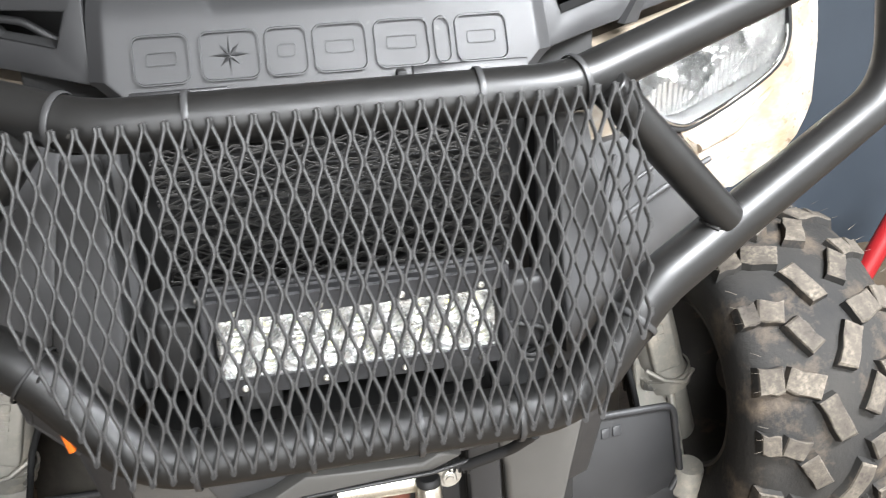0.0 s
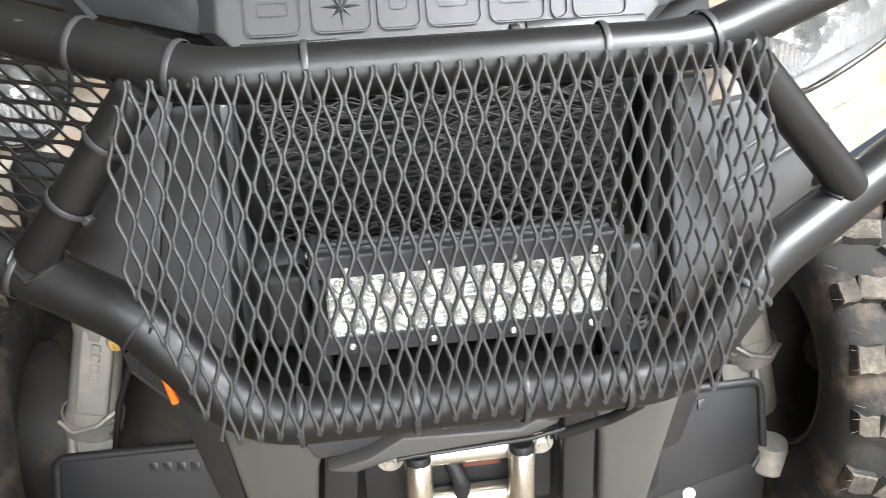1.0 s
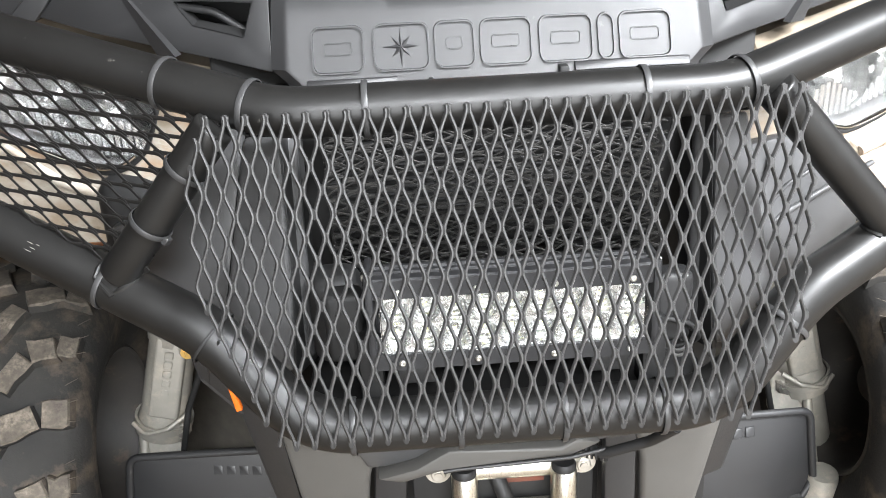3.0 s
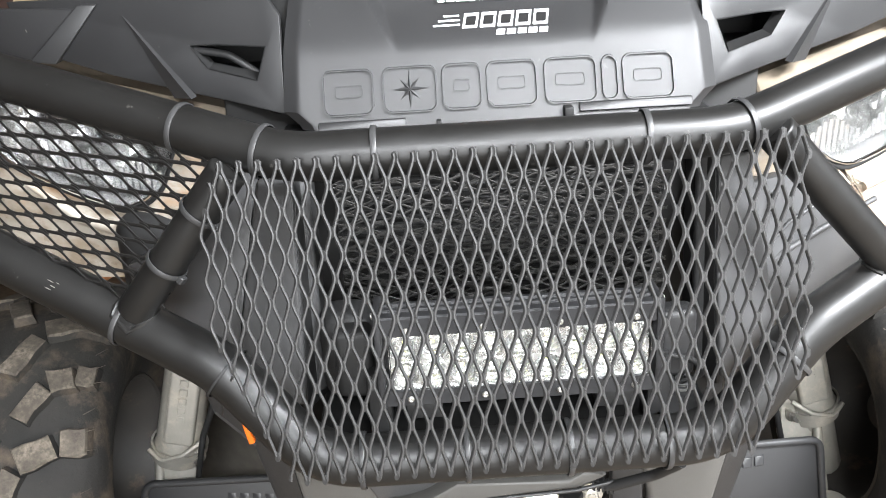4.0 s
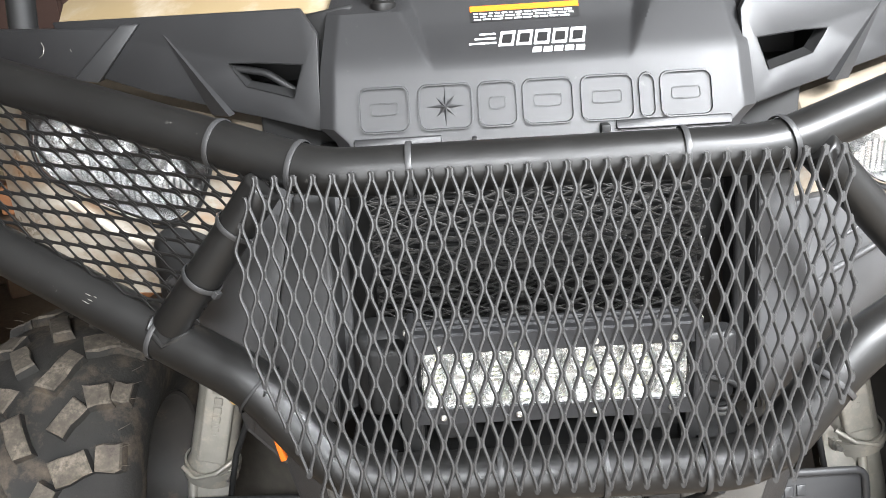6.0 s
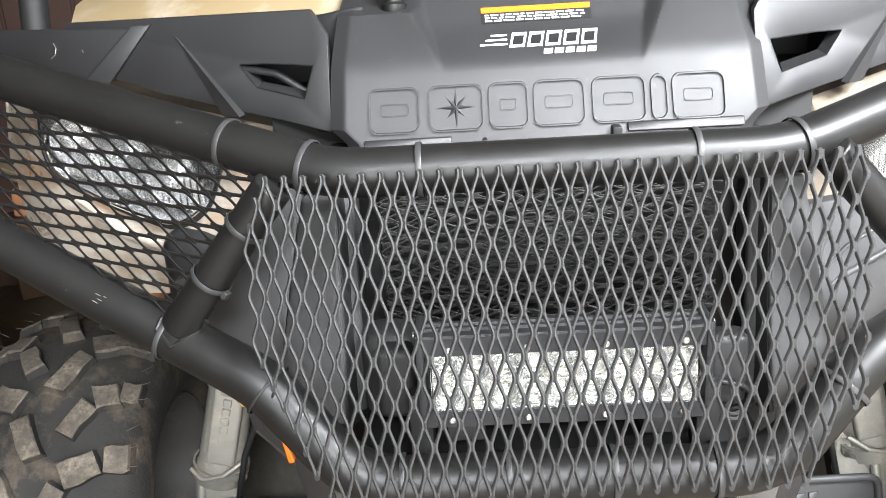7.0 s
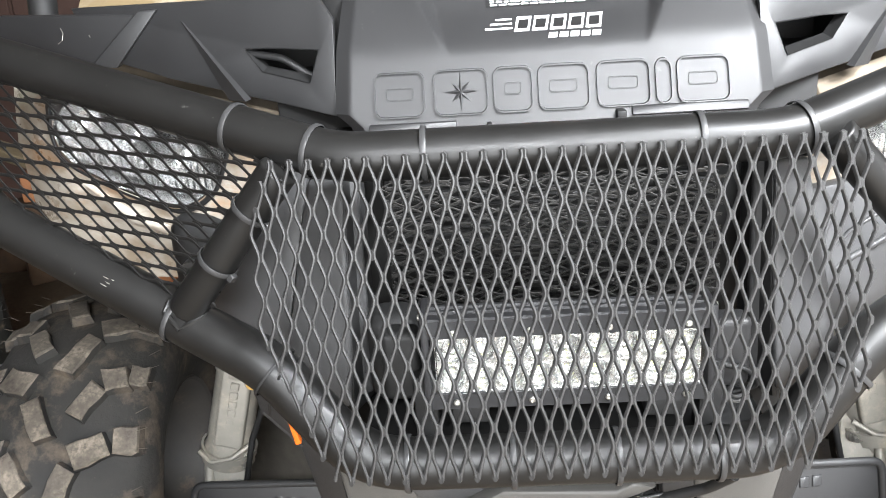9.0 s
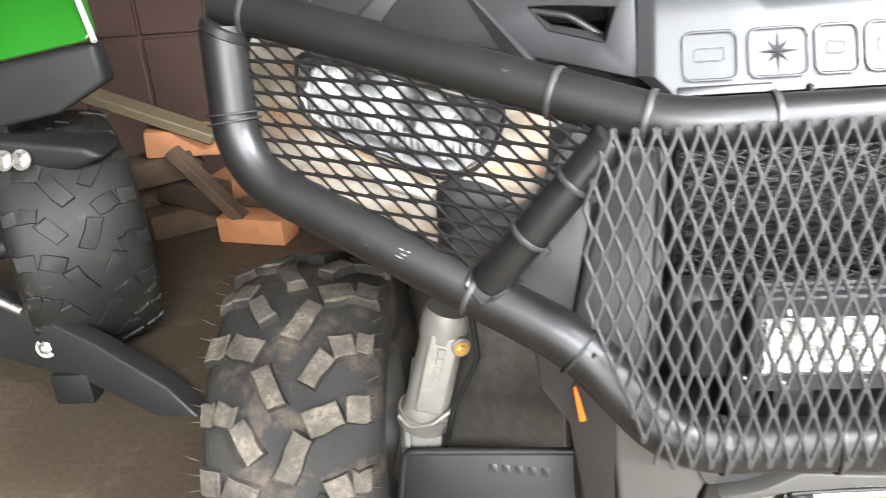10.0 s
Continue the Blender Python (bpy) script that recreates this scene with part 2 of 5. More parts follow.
def frames(line):
    """Tangent, side and up along a polyline, turned as little as possible."""
    n = len(line)
    tans = [(line[min(i + 1, n - 1)] - line[max(i - 1, 0)]).normalized() for i in range(n)]
    up = Vector((0, 0, 1)) if abs(tans[0].z) < 0.9 else Vector((0, 1, 0))
    side = tans[0].cross(up).normalized()
    res = []
    for t in tans:
        side = (side - t * side.dot(t)).normalized()
        res.append((t, side, side.cross(t)))
    return res


def sweep(line, r, seg=28, b=None, mi=0, caps=True):
    b = b or Build()
    line = [Vector(p) for p in line]
    rr = r if isinstance(r, (list, tuple)) else [r] * len(line)
    vs, fs = [], []
    for p, (t, s, u), q in zip(line, frames(line), rr):
        vs += [p + (s * math.cos(2 * math.pi * k / seg) + u * math.sin(2 * math.pi * k / seg)) * q for k in range(seg)]
    for i in range(len(line) - 1):
        for k in range(seg):
            a, c = i * seg + k, i * seg + (k + 1) % seg
            fs.append((a, c, c + seg, a + seg))
    if caps:
        fs += [tuple(reversed(range(seg))), tuple(range(len(vs) - seg, len(vs)))]
    return b.add(vs, fs, mi)


def lathe(profile, origin, axis, seg=32, b=None, mi=0, arc=1.0):
    """Revolves (along, radius) pairs round an axis through origin."""
    b = b or Build()
    axis = Vector(axis).normalized()
    s = axis.orthogonal().normalized()
    u = axis.cross(s)
    o = Vector(origin)
    vs, fs, n = [], [], len(profile)
    for k in range(seg):
        a = 2 * math.pi * k / seg * arc
        d = s * math.cos(a) + u * math.sin(a)
        vs += [o + axis * h + d * r for h, r in profile]
    for k in range(seg):
        for i in range(n - 1):
            a, c = k * n, (k + 1) % seg * n
            fs.append((a + i, c + i, c + i + 1, a + i + 1))
    return b.add(vs, fs, mi)


def bolt(centre, axis, r=0.008, h=0.006, washer=True):
    b = Build()
    axis = Vector(axis).normalized()
    if washer:
        lathe([(0, 0.0001), (0, r * 1.55), (h * 0.25, r * 1.55), (h * 0.25, r * 0.5)], centre, axis, 20, b)
    lathe([(h * 0.2, r), (h * 0.85, r), (h, r * 0.85), (h, 0.0001)], centre, axis, 6, b)
    lathe([(h, r * 0.5), (h * 1.2, r * 0.45), (h * 1.2, 0.0001)], centre, axis, 12, b)
    return b


def screw(centre, axis, r=0.004):
    b = Build()
    lathe([(0, r), (r * 0.5, r * 0.9), (r * 0.7, r * 0.55), (r * 0.45, r * 0.45), (r * 0.3, 0.0001)], centre, axis, 14, b)
    return b


def mirror(pts):
    return [(-p[0], p[1], p[2]) for p in pts]


# ---- room ----
def slab(name, lo, hi, material, label, category):
    ob = part(name, box(Build(), lo, hi), material, smooth=0)
    return tagged(ob, label, category, kind="structure")


slab("floor", (-4.0, -4.0, -0.1), (3.5, 3.9, 0.0), FLOORM, "brown stained concrete garage floor", "floor")
slab("wall_north", (-4.0, 3.9, 0.0), (3.5, 4.0, 2.6), PAINTW, "plain painted garage wall behind the vehicles", "wall")
slab("wall_south", (-4.0, -4.1, 0.0), (3.5, -4.0, 2.6), PAINTW, "plain white garage wall", "wall")
# unseen wall, its dark brown picked to cut bounced light
slab("wall_west", (-4.1, -4.1, 0.0), (-4.0, 4.0, 2.6), WALLM, "plain brown garage side wall", "wall")
slab("wall_east", (3.5, -4.1, 0.0), (3.6, 4.0, 2.6), PAINTW, "plain white garage side wall", "wall")
# unseen ceiling, toned down to hold back fill from above
slab("ceiling", (-4.1, -4.1, 2.6), (3.6, 4.0, 2.7), CEILM, "plain grey-brown garage ceiling", "ceiling")
for sx_, sy_, sz_, watts in STRIPS:
    t_ = thing("ceiling_light", sx_, sy_, 2.6, "white fluorescent strip light fixed under the ceiling", "lamp", "ceiling strip lights")
    part("housing", rbox((sx_ - 0.78, sy_ - 0.19, 2.565), (sx_ + 0.78, sy_ + 0.19, 2.6), 0.006), PAINTW, t_)
    for dy_ in (-0.12, -0.04, 0.04, 0.12):
        part("tube", sweep([Vector((sx_ - 0.75, sy_ + dy_, 2.556)), Vector((sx_ + 0.75, sy_ + dy_, 2.556))], 0.012, 14), TUBEGLOW, t_)

# ---- front bumper ----
RT, RL, RB = 0.0235, 0.0268, 0.0190
TOP = fillet([(-0.655, 1.011, 1.034), (-0.208, 0.842, 0.9245), (0.208, 0.842, 0.9245), (0.655, 1.011, 1.034)], 0.16, 12)
SIDE = [(-0.650, 0.992, 1.012), (-0.647, 0.962, 0.866), (-0.300, 0.838, 0.712), (-0.206, 0.803, 0.612)]
LOW = fillet(SIDE + mirror(SIDE)[::-1], [0, 0.10, 0.16, 0.11, 0.11, 0.16, 0.10, 0], 14)
LOWR = [RL - 0.0018 * min(1, max(0, (abs(p.x) - 0.50) / 0.10)) for p in LOW]
bumper = thing("front_bumper", 0, 0.82, 0.6, "satin black tubular steel bumper with welded side braces", "bumper")
part("top_tube", sweep(TOP, RT), TUBE, bumper)
part("lower_tube", sweep(LOW, LOWR), TUBE, bumper)


def gap(p, line, radii):
    """Distance from p to the skin of a swept tube."""
    best = 9.0
    for k in range(len(line) - 1):
        d = line[k + 1] - line[k]
        t = max(0.0, min(1.0, (p - line[k]).dot(d) / d.dot(d)))
        best = min(best, (p - line[k] - d * t).length - radii[k])
    return best


BRACES = {}
for s in (-1, 1):
    a = Vector((-0.267, 0.839, 0.914)) if s < 0 else Vector((0.250, 0.839, 0.920))
    c = Vector((-0.380, 0.860, 0.774)) if s < 0 else Vector((0.386, 0.860, 0.774))
    ax = (c - a).normalized()
    BRACES[s] = (a, ax)
    part("brace", bevelled(sweep([a - ax * 0.006, c + ax * 0.008], RB, 36), 0.0035, 3, 60), TUBE, bumper)
    front = Vector((0, -1, 0.1))
    front = (front - ax * front.dot(ax)).normalized()
    across = ax.cross(front).normalized()
    seam = []
    for d in range(-130, 131, 10):
        e = (across * math.sin(radians(d)) + front * math.cos(radians(d))) * RB
        t = 0.10
        while t < 0.20 and gap(a + ax * t + e, LOW, LOWR) > 0.0:
            t += 0.001
        if t < 0.20:
            seam.append(a + ax * t + e)
    if len(seam) > 4:
        part("weld", sweep(seam, [0.0032 * (1 + 0.18 * math.sin(k * 2.3)) for k in range(len(seam))], 8), TUBE, bumper)
    part("end_cap", lathe([(0, 0.0001), (0, 0.024), (0.002, 0.0275), (0.010, 0.0275), (0.012, 0.025), (0.012, 0.0001)], (s * 0.650, 0.990, 1.003), (-s * 0.075, 0.02, 0.14), 28), TUBE, bumper)


# bare scuffs in the coating of one tube
for dx_, dz_, l_ in ((0.0, 0.0, 0.007), (0.004, -0.006, 0.006), (0.001, -0.011, 0.008), (0.007, 0.002, 0.004)):
    sx_, sz_ = -0.468 + dx_, 0.795 + dz_
    q_ = min(LOW, key=lambda p: abs(p.x - sx_) if p.x < 0 else 9)
    i_ = LOW.index(q_)
    tan_ = (LOW[i_ + 1] - LOW[i_ - 1]).normalized()
    c_ = q_ + tan_ * (sx_ - q_.x) / tan_.x
    n_ = Vector((0.25, -0.85, 0.45 + dz_ * 30))
    n_ = (n_ - tan_ * n_.dot(tan_)).normalized()
    o_ = c_ + n_ * (RL - 0.0008)
    part("paint_scuff", sweep([o_ - tan_ * l_ / 2 + n_ * 0.0, o_ + n_ * 0.0005, o_ + tan_ * l_ / 2], [0.0002, 0.00045, 0.0002], 6), STEEL, bumper)

# ---- expanded metal guards ----
def expanded(place, inside, p, h, u0, u1, v0, v1, wide, deep, twist, rnd, wobble=0.0, sharp=0.62, du=0.0, dv=0.0, slant=0.0, snap=False):
    """Wavy strands side by side, touching in turn: p between the touching points of one row, h from row to row.
    place(u, v) gives the point, the way across, the way along and the outward way of the sheet; inside(u, v) tells where there is sheet."""
    strands, bonds = [], []
    k0, k1 = math.floor(u0 / (p / 2)), math.ceil(u1 / (p / 2))
    sub = 6
    amp = p / 4 - wide * 0.30
    strand_no = [0]

    def tri_at(n):
        return 1 - 2 * abs((n / 2) % 1 - 0.5) * 2

    def strand(run):
        if snap and len(run) > 2 * sub and run[-1][1] < 0.31:
            n = round((run[-1][1] - dv) / h)
            o = 1 if (strand_no[0] % 2 == 1) == (tri_at(n) > 0) else -1
            if not inside((strand_no[0] + o + 0.5) * p / 2 + du + slant * n, n * h + dv - 0.001):
                del run[-sub:]
                while bonds and bonds[-1][1] > run[-1][1] + 1e-6:
                    bonds.pop()
        if snap and len(run) > 2 * sub and run[0][1] > 0.031:
            n = round((run[0][1] - dv) / h)
            o = 1 if (strand_no[0] % 2 == 1) == (tri_at(n) > 0) else -1
            if not inside((strand_no[0] + o + 0.5) * p / 2 + du + slant * n, n * h + dv + 0.001):
                del run[:sub]
                while bonds and bonds[0][1] < run[0][1] - 1e-6:
                    bonds.pop(0)
        if len(run) > 2:
            strands.append(one_strand(place, run, wide, deep, twist))
            for u, v in bonds:
                o, e, d, n = place(u, v)
                a = e * math.cos(twist * 0.6) + n * math.sin(twist * 0.6)
                c = n * math.cos(twist * 0.6) - e * math.sin(twist * 0.6)
                ring = [(-0.45, -1), (0.45, -1), (1, -0.5), (1, 0.5), (0.45, 1), (-0.45, 1), (-1, 0.5), (-1, -0.5)]
                vs = [o + a * x * wide * 0.66 + d * y * wide * 1.25 + c * t * deep * 0.5 for t in (-1.05, 1.05) for x, y in ring]
                strands[-1].add(vs, [tuple(range(8)), tuple(range(15, 7, -1))] + [(j, (j + 1) % 8, (j + 1) % 8 + 8, j + 8) for j in range(8)])
        bonds.clear()
    for k in range(k0, k1 + 1):
        run = []
        n0, n1 = math.floor(v0 / h) * sub, math.ceil(v1 / h) * sub
        ph = rnd.uniform(-1, 1) * wobble
        for i in range(n0, n1 + 1):
            q = i / sub
            tri = 1 - 2 * abs((q / 2) % 1 - 0.5) * 2
            w = max(-1, min(1, tri / sharp))
            w = w * (1.16 - 0.16 * w * w)
            strand_no[0] = k
            u = (k + 0.5) * p / 2 + amp * w * (1 if k % 2 else -1) + wobble * math.sin(q * 1.7 + k * 2.1) + ph + du + slant * q
            v = q * h + dv
            na, nb = math.floor(q + 1e-6), math.ceil(q - 1e-6)
            mid_u = (k + 0.5) * p / 2 + du
            whole = inside(mid_u + slant * na, na * h + dv) and inside(mid_u + slant * nb, nb * h + dv) if snap and v > 0.03 else inside(u, v)
            if whole:
                run.append((u, v))
                if i % sub == 0 and (w > 0) == (k % 2 == 1):
                    bonds.append(((k + 1) * p / 2 + du + slant * q, v))
            elif run:
                strand(run)
                run = []
        if run:
            strand(run)
    return strands


def joined(builds):
    out = Build()
    for b in builds:
        out.add(b.v, b.f)
    return out


def one_strand(place, run, wide, deep, twist):
    vs, fs = [], []
    for u, v in run:
        o, e, d, n = place(u, v)
        a = e * math.cos(twist) + n * math.sin(twist)
        c = n * math.cos(twist) - e * math.sin(twist)
        w, t = wide / 2, deep / 2
        vs += [o + a * w * x + c * t * y for x, y in ((-1, -0.42), (-0.5, -1), (0.5, -1), (1, -0.42), (1, 0.42), (0.5, 1), (-0.5, 1), (-1, 0.42))]
    for i in range(len(run) - 1):
        for k in range(8):
            fs.append((i * 8 + k, i * 8 + (k + 1) % 8, (i + 1) * 8 + (k + 1) % 8, (i + 1) * 8 + k))
    fs += [tuple(range(8))[::-1], tuple(range(len(vs) - 8, len(vs)))]
    return Build().add(vs, fs)


def inside_poly(poly):
    def test(u, v):
        c = False
        for i in range(len(poly)):
            (x1, y1), (x2, y2) = poly[i - 1], poly[i]
            if (y1 > v) != (y2 > v) and u < (x2 - x1) * (v - y1) / (y2 - y1) + x1:
                c = not c
        return c
    return test


def front_sheet(u, v):
    """v runs down the sheet from its upper edge."""
    y = 0.8125 - 0.150 * v
    z = 0.935 - 0.9887 * v - 2.1 * max(0.0, v - 0.24) ** 2
    edge = max(0.0, abs(u) - 0.19)
    y += 0.9 * edge * edge
    n = Vector((0, -0.9887, 0.150))
    return Vector((u, y, z)), Vector((1, 0, 0)), Vector((0, -0.15, -0.9887)), n


guard = thing("mesh_guard", 0, 0.79, 0.61, "dark grey expanded steel mesh tied across the bumper opening", "mesh guard")
for b in expanded(front_sheet, inside_poly([(-0.268, 0.002), (0.262, 0.002), (0.280, 0.05), (0.280, 0.235), (0.228, 0.330), (-0.226, 0.330), (-0.292, 0.215), (-0.294, 0.05)]),
                  0.0176, 0.0216, -0.32, 0.31, -0.03, 0.34, 0.0040, 0.0029, radians(36), random.Random(3), 0.0003, 0.90, 0.0065, 0.007, -0.0002, True):
    part("strand", b, MESH, guard)

# sheet over one headlight, its long diamonds lying along the tubes
E1 = Vector((0.84, -0.366, -0.40)).normalized()
N0 = Vector((-0.329, -0.931, 0.160)).normalized()
E1 = (E1 - N0 * E1.dot(N0)).normalized()
E2 = N0.cross(E1).normalized()
E2 = E2 if E2.z < 0 else -E2
O0 = Vector((-0.42, 0.894, 0.868)) + N0 * 0.004


def side_sheet(u, v):
    return O0 + E2 * u + E1 * v, E2, E1, N0


def to_side(x, y, z):
    d = Vector((x, y, z)) - O0
    return d.dot(E2), d.dot(E1)


SIDEPOLY = [to_side(*p) for p in ((-0.660, 1.004, 1.030), (-0.648, 0.990, 0.905), (-0.575, 0.937, 0.828), (-0.375, 0.86, 0.745), (-0.250, 0.842, 0.925), (-0.28, 0.86, 0.955))]
side_guard = thing("mesh_guard", -0.45, 0.93, 0.80, "black expanded steel mesh tied between bumper tubes before the headlight", "mesh guard")
for b in expanded(side_sheet, inside_poly(SIDEPOLY), 0.01765, 0.02135, -0.25, 0.25, -0.35, 0.35, 0.0046, 0.0018, radians(-28), random.Random(5), 0.0002, 0.90):
    part("strand", b, MESHB, side_guard)

# ---- utility vehicle ----
car = thing("utility_vehicle", 0, 1.4, 0, "sand-coloured side-by-side vehicle with a black plastic front", "vehicle")


def panel_centre(x, z):
    """The slope of the black front panel: leaning back, more so above the crease."""
    d = max(0.0, z - 0.990)
    return 0.955 + 0.45 * (z - 0.925) + 0.55 * (d * d / 0.04 if d < 0.02 else d - 0.01)


def panel_side(x, z):
    return 0.985 + 0.40 * (abs(x) - 0.24) + 0.40 * (z - 0.95)


def recess(z):
    """Depth of the hollow between the flutes."""
    t = max(0.0, min(1.0, (z - 0.990) / 0.048))
    return 0.019 * t * t * (3 - 2 * t)


def centre_panel():
    """Front panel: outline in x and z, split at the crease, with two flutes rising outward."""
    b = Build()
    half = [(0.0, 0.921), (0.212, 0.924), (0.231, 0.938), (0.228, 1.0), (0.220, 1.075), (0.202, 1.10)]
    rows = [0.921, 0.926, 0.94, 0.96, 0.98] + [0.990 + 0.004 * k for k in range(14)] + [1.047, 1.050, 1.052, 1.055, 1.062, 1.075, 1.10]
    def width(z):
        for (x0, z0), (x1, z1) in zip(half[1:], half[2:]):
            if z0 <= z <= z1:
                return x0 + (x1 - x0) * (z - z0) / (z1 - z0)
        return half[1][0] if z < 0.93 else half[-1][0]
    n = 180
    vs, fs = [], []
    for z in rows:
        w = width(z)
        for i in range(n + 1):
            x = 0.004 - w + 2 * w * i / n
            y = panel_centre(x, z)
            f0, f1 = 0.104 + 0.34 * (z - 0.997), 0.106 + 0.60 * (z - 0.997)
            inner = max(0.0, min(1.0, (f1 - abs(x)) / (f1 - f0)))
            y += recess(z) * inner
            # the shoulders end in a flat top
            y += 2.2 * max(0.0, z - 1.050) * (1 - inner)
            y += 0.010 * max(0, abs(x - 0.004) / w - 0.93) / 0.07
            vs.append((x, y, z))
    m = n + 1
    for j in range(len(rows) - 1):
        for i in range(n):
            fs.append((j * m + i, j * m + i + 1, (j + 1) * m + i + 1, (j + 1) * m + i))
    o = len(vs)
    vs += [(x, y + 0.03, z) for x, y, z in vs]
    k = len(rows)
    rim = [j * m for j in range(k)] + [(k - 1) * m + i for i in range(1, n + 1)] + [j * m + n for j in range(k - 2, -1, -1)] + [i for i in range(n - 1, 0, -1)]
    for a, c in zip(rim, rim[1:] + rim[:1]):
        fs.append((a, c, c + o, a + o))
    return b.add(vs, fs)


hood = part("front_panel", centre_panel(), PLASTIC, car, "black textured plastic panel with raised outlines", smooth=22)


def outline(x0, x1, z0, z1, r, w, proud, lean=0.0):
    """A raised rib along a rounded box on the front panel."""
    pts = []
    for cx, cz, a0 in ((x1 - r, z1 - r, 0), (x0 + r, z1 - r, 90), (x0 + r, z0 + r, 180), (x1 - r, z0 + r, 270)):
        for k in range(5):
            a = radians(a0 + 90 * k / 4)
            pts.append((cx + r * math.cos(a), cz + r * math.sin(a)))
    cx, cz = (x0 + x1) / 2, (z0 + z1) / 2
    b = Build()
    n = len(pts)
    vs, fs = [], []
    for x, z in pts:
        d = Vector((x - cx, z - cz)).normalized()
        for off, up in ((0, -0.002), (0.15, proud), (0.85, proud), (1, -0.002)):
            xx, zz = x - d.x * w * off, z - d.y * w * off
            vs.append((xx + lean * (zz - cz), panel_centre(xx, zz) - up, zz))
    for i in range(n):
        for k in range(3):
            a, c = i * 4 + k, (i + 1) % n * 4 + k
            fs.append((a, c, c + 1, a + 1))
    return b.add(vs, fs)


def bar(x0, x1, z0, z1, proud):
    b = Build()
    vs = [(x, panel_centre(x, z) + d, z) for d in (-proud, 0.003) for x, z in ((x0, z0), (x1, z0), (x1, z1), (x0, z1))]
    return bevelled(b.add(vs, [(0, 1, 2, 3), (7, 6, 5, 4), (0, 4, 5, 1), (1, 5, 6, 2), (2, 6, 7, 3), (3, 7, 4, 0)]), 0.0008, 1)


# the emblem in plain rounded boxes
for x0, x1 in ((-0.184, -0.130), (-0.121, -0.063), (-0.058, -0.016), (-0.011, 0.043), (0.050, 0.106), (0.111, 0.128), (0.133, 0.188)):
    part("emblem_outline", outline(x0, x1, 0.934, 0.979, 0.009, 0.0022, 0.0032), PLASTIC, hood)
    if not -0.13 < x0 < -0.1 and x1 - x0 > 0.03:
        part("emblem_outline", outline(x0 + 0.012, x1 - 0.012, 0.951, 0.963, 0.003, 0.0016, 0.0012), PLASTIC, hood)


def star(cx, cz, r, proud):
    b = Build()
    pts = []
    for k in range(16):
        a = 2 * math.pi * k / 16 + math.pi / 2
        q = (r if k % 4 == 0 else r * 0.72) if k % 2 == 0 else r * 0.26
        pts.append((cx + q * math.cos(a), cz + q * math.sin(a)))
    vs = [(x, panel_centre(x, z) + 0.001, z) for x, z in pts] + [(cx, panel_centre(cx, cz) - proud, cz)]
    return b.add(vs, [((i + 1) % 16, i, 16) for i in range(16)])


part("latch_knob", lathe([(0, 0.0001), (0, 0.013), (0.003, 0.0145), (0.010, 0.0145), (0.013, 0.0115), (0.030, 0.011), (0.034, 0.008), (0.034, 0.0001)], (-0.156, 1.057, 1.048), (0, 0.1, 1), 28), TUBE, hood, "glossy black round knob")
part("emblem_star", star(-0.092, 0.9565, 0.0290, 0.0022), PLASTIC, hood, smooth=0)
# small steps along the panel's lower edge
part("edge_step", bar(-0.19, -0.098, 0.9215, 0.929, 0.004), PLASTIC, hood)
part("edge_step", bar(0.085, 0.205, 0.9255, 0.934, 0.004), PLASTIC, hood)
part("clip", rbox((0.068, 0.945, 0.918), (0.078, 0.965, 0.932), 0.002), DARK, hood)
part("clip", rbox((-0.066, 0.945, 0.916), (-0.061, 0.96, 0.926), 0.001), DARK, hood)


def grid_plate(xs_zs, hole, surface, s, thick):
    """A plate with one hole: a ring of faces between two outlines of as many points, and its thickness."""
    b = Build()
    n = len(xs_zs)
    out = [Vector((s * x, surface(x, z), z)) for x, z in xs_zs]
    inn = [Vector((s * x, surface(x, z), z)) for x, z in hole]
    back = Vector((0, thick, 0))
    vs = out + inn + [p + back for p in out] + [p + back for p in inn]
    fs = []
    for i in range(n):
        j = (i + 1) % n
        fs += [(i, j, n + j, n + i), (2 * n + i, 3 * n + i, 3 * n + j, 2 * n + j), (i, 2 * n + i, 2 * n + j, j), (n + i, n + j, 3 * n + j, 3 * n + i)]
    return b.add(vs, fs)


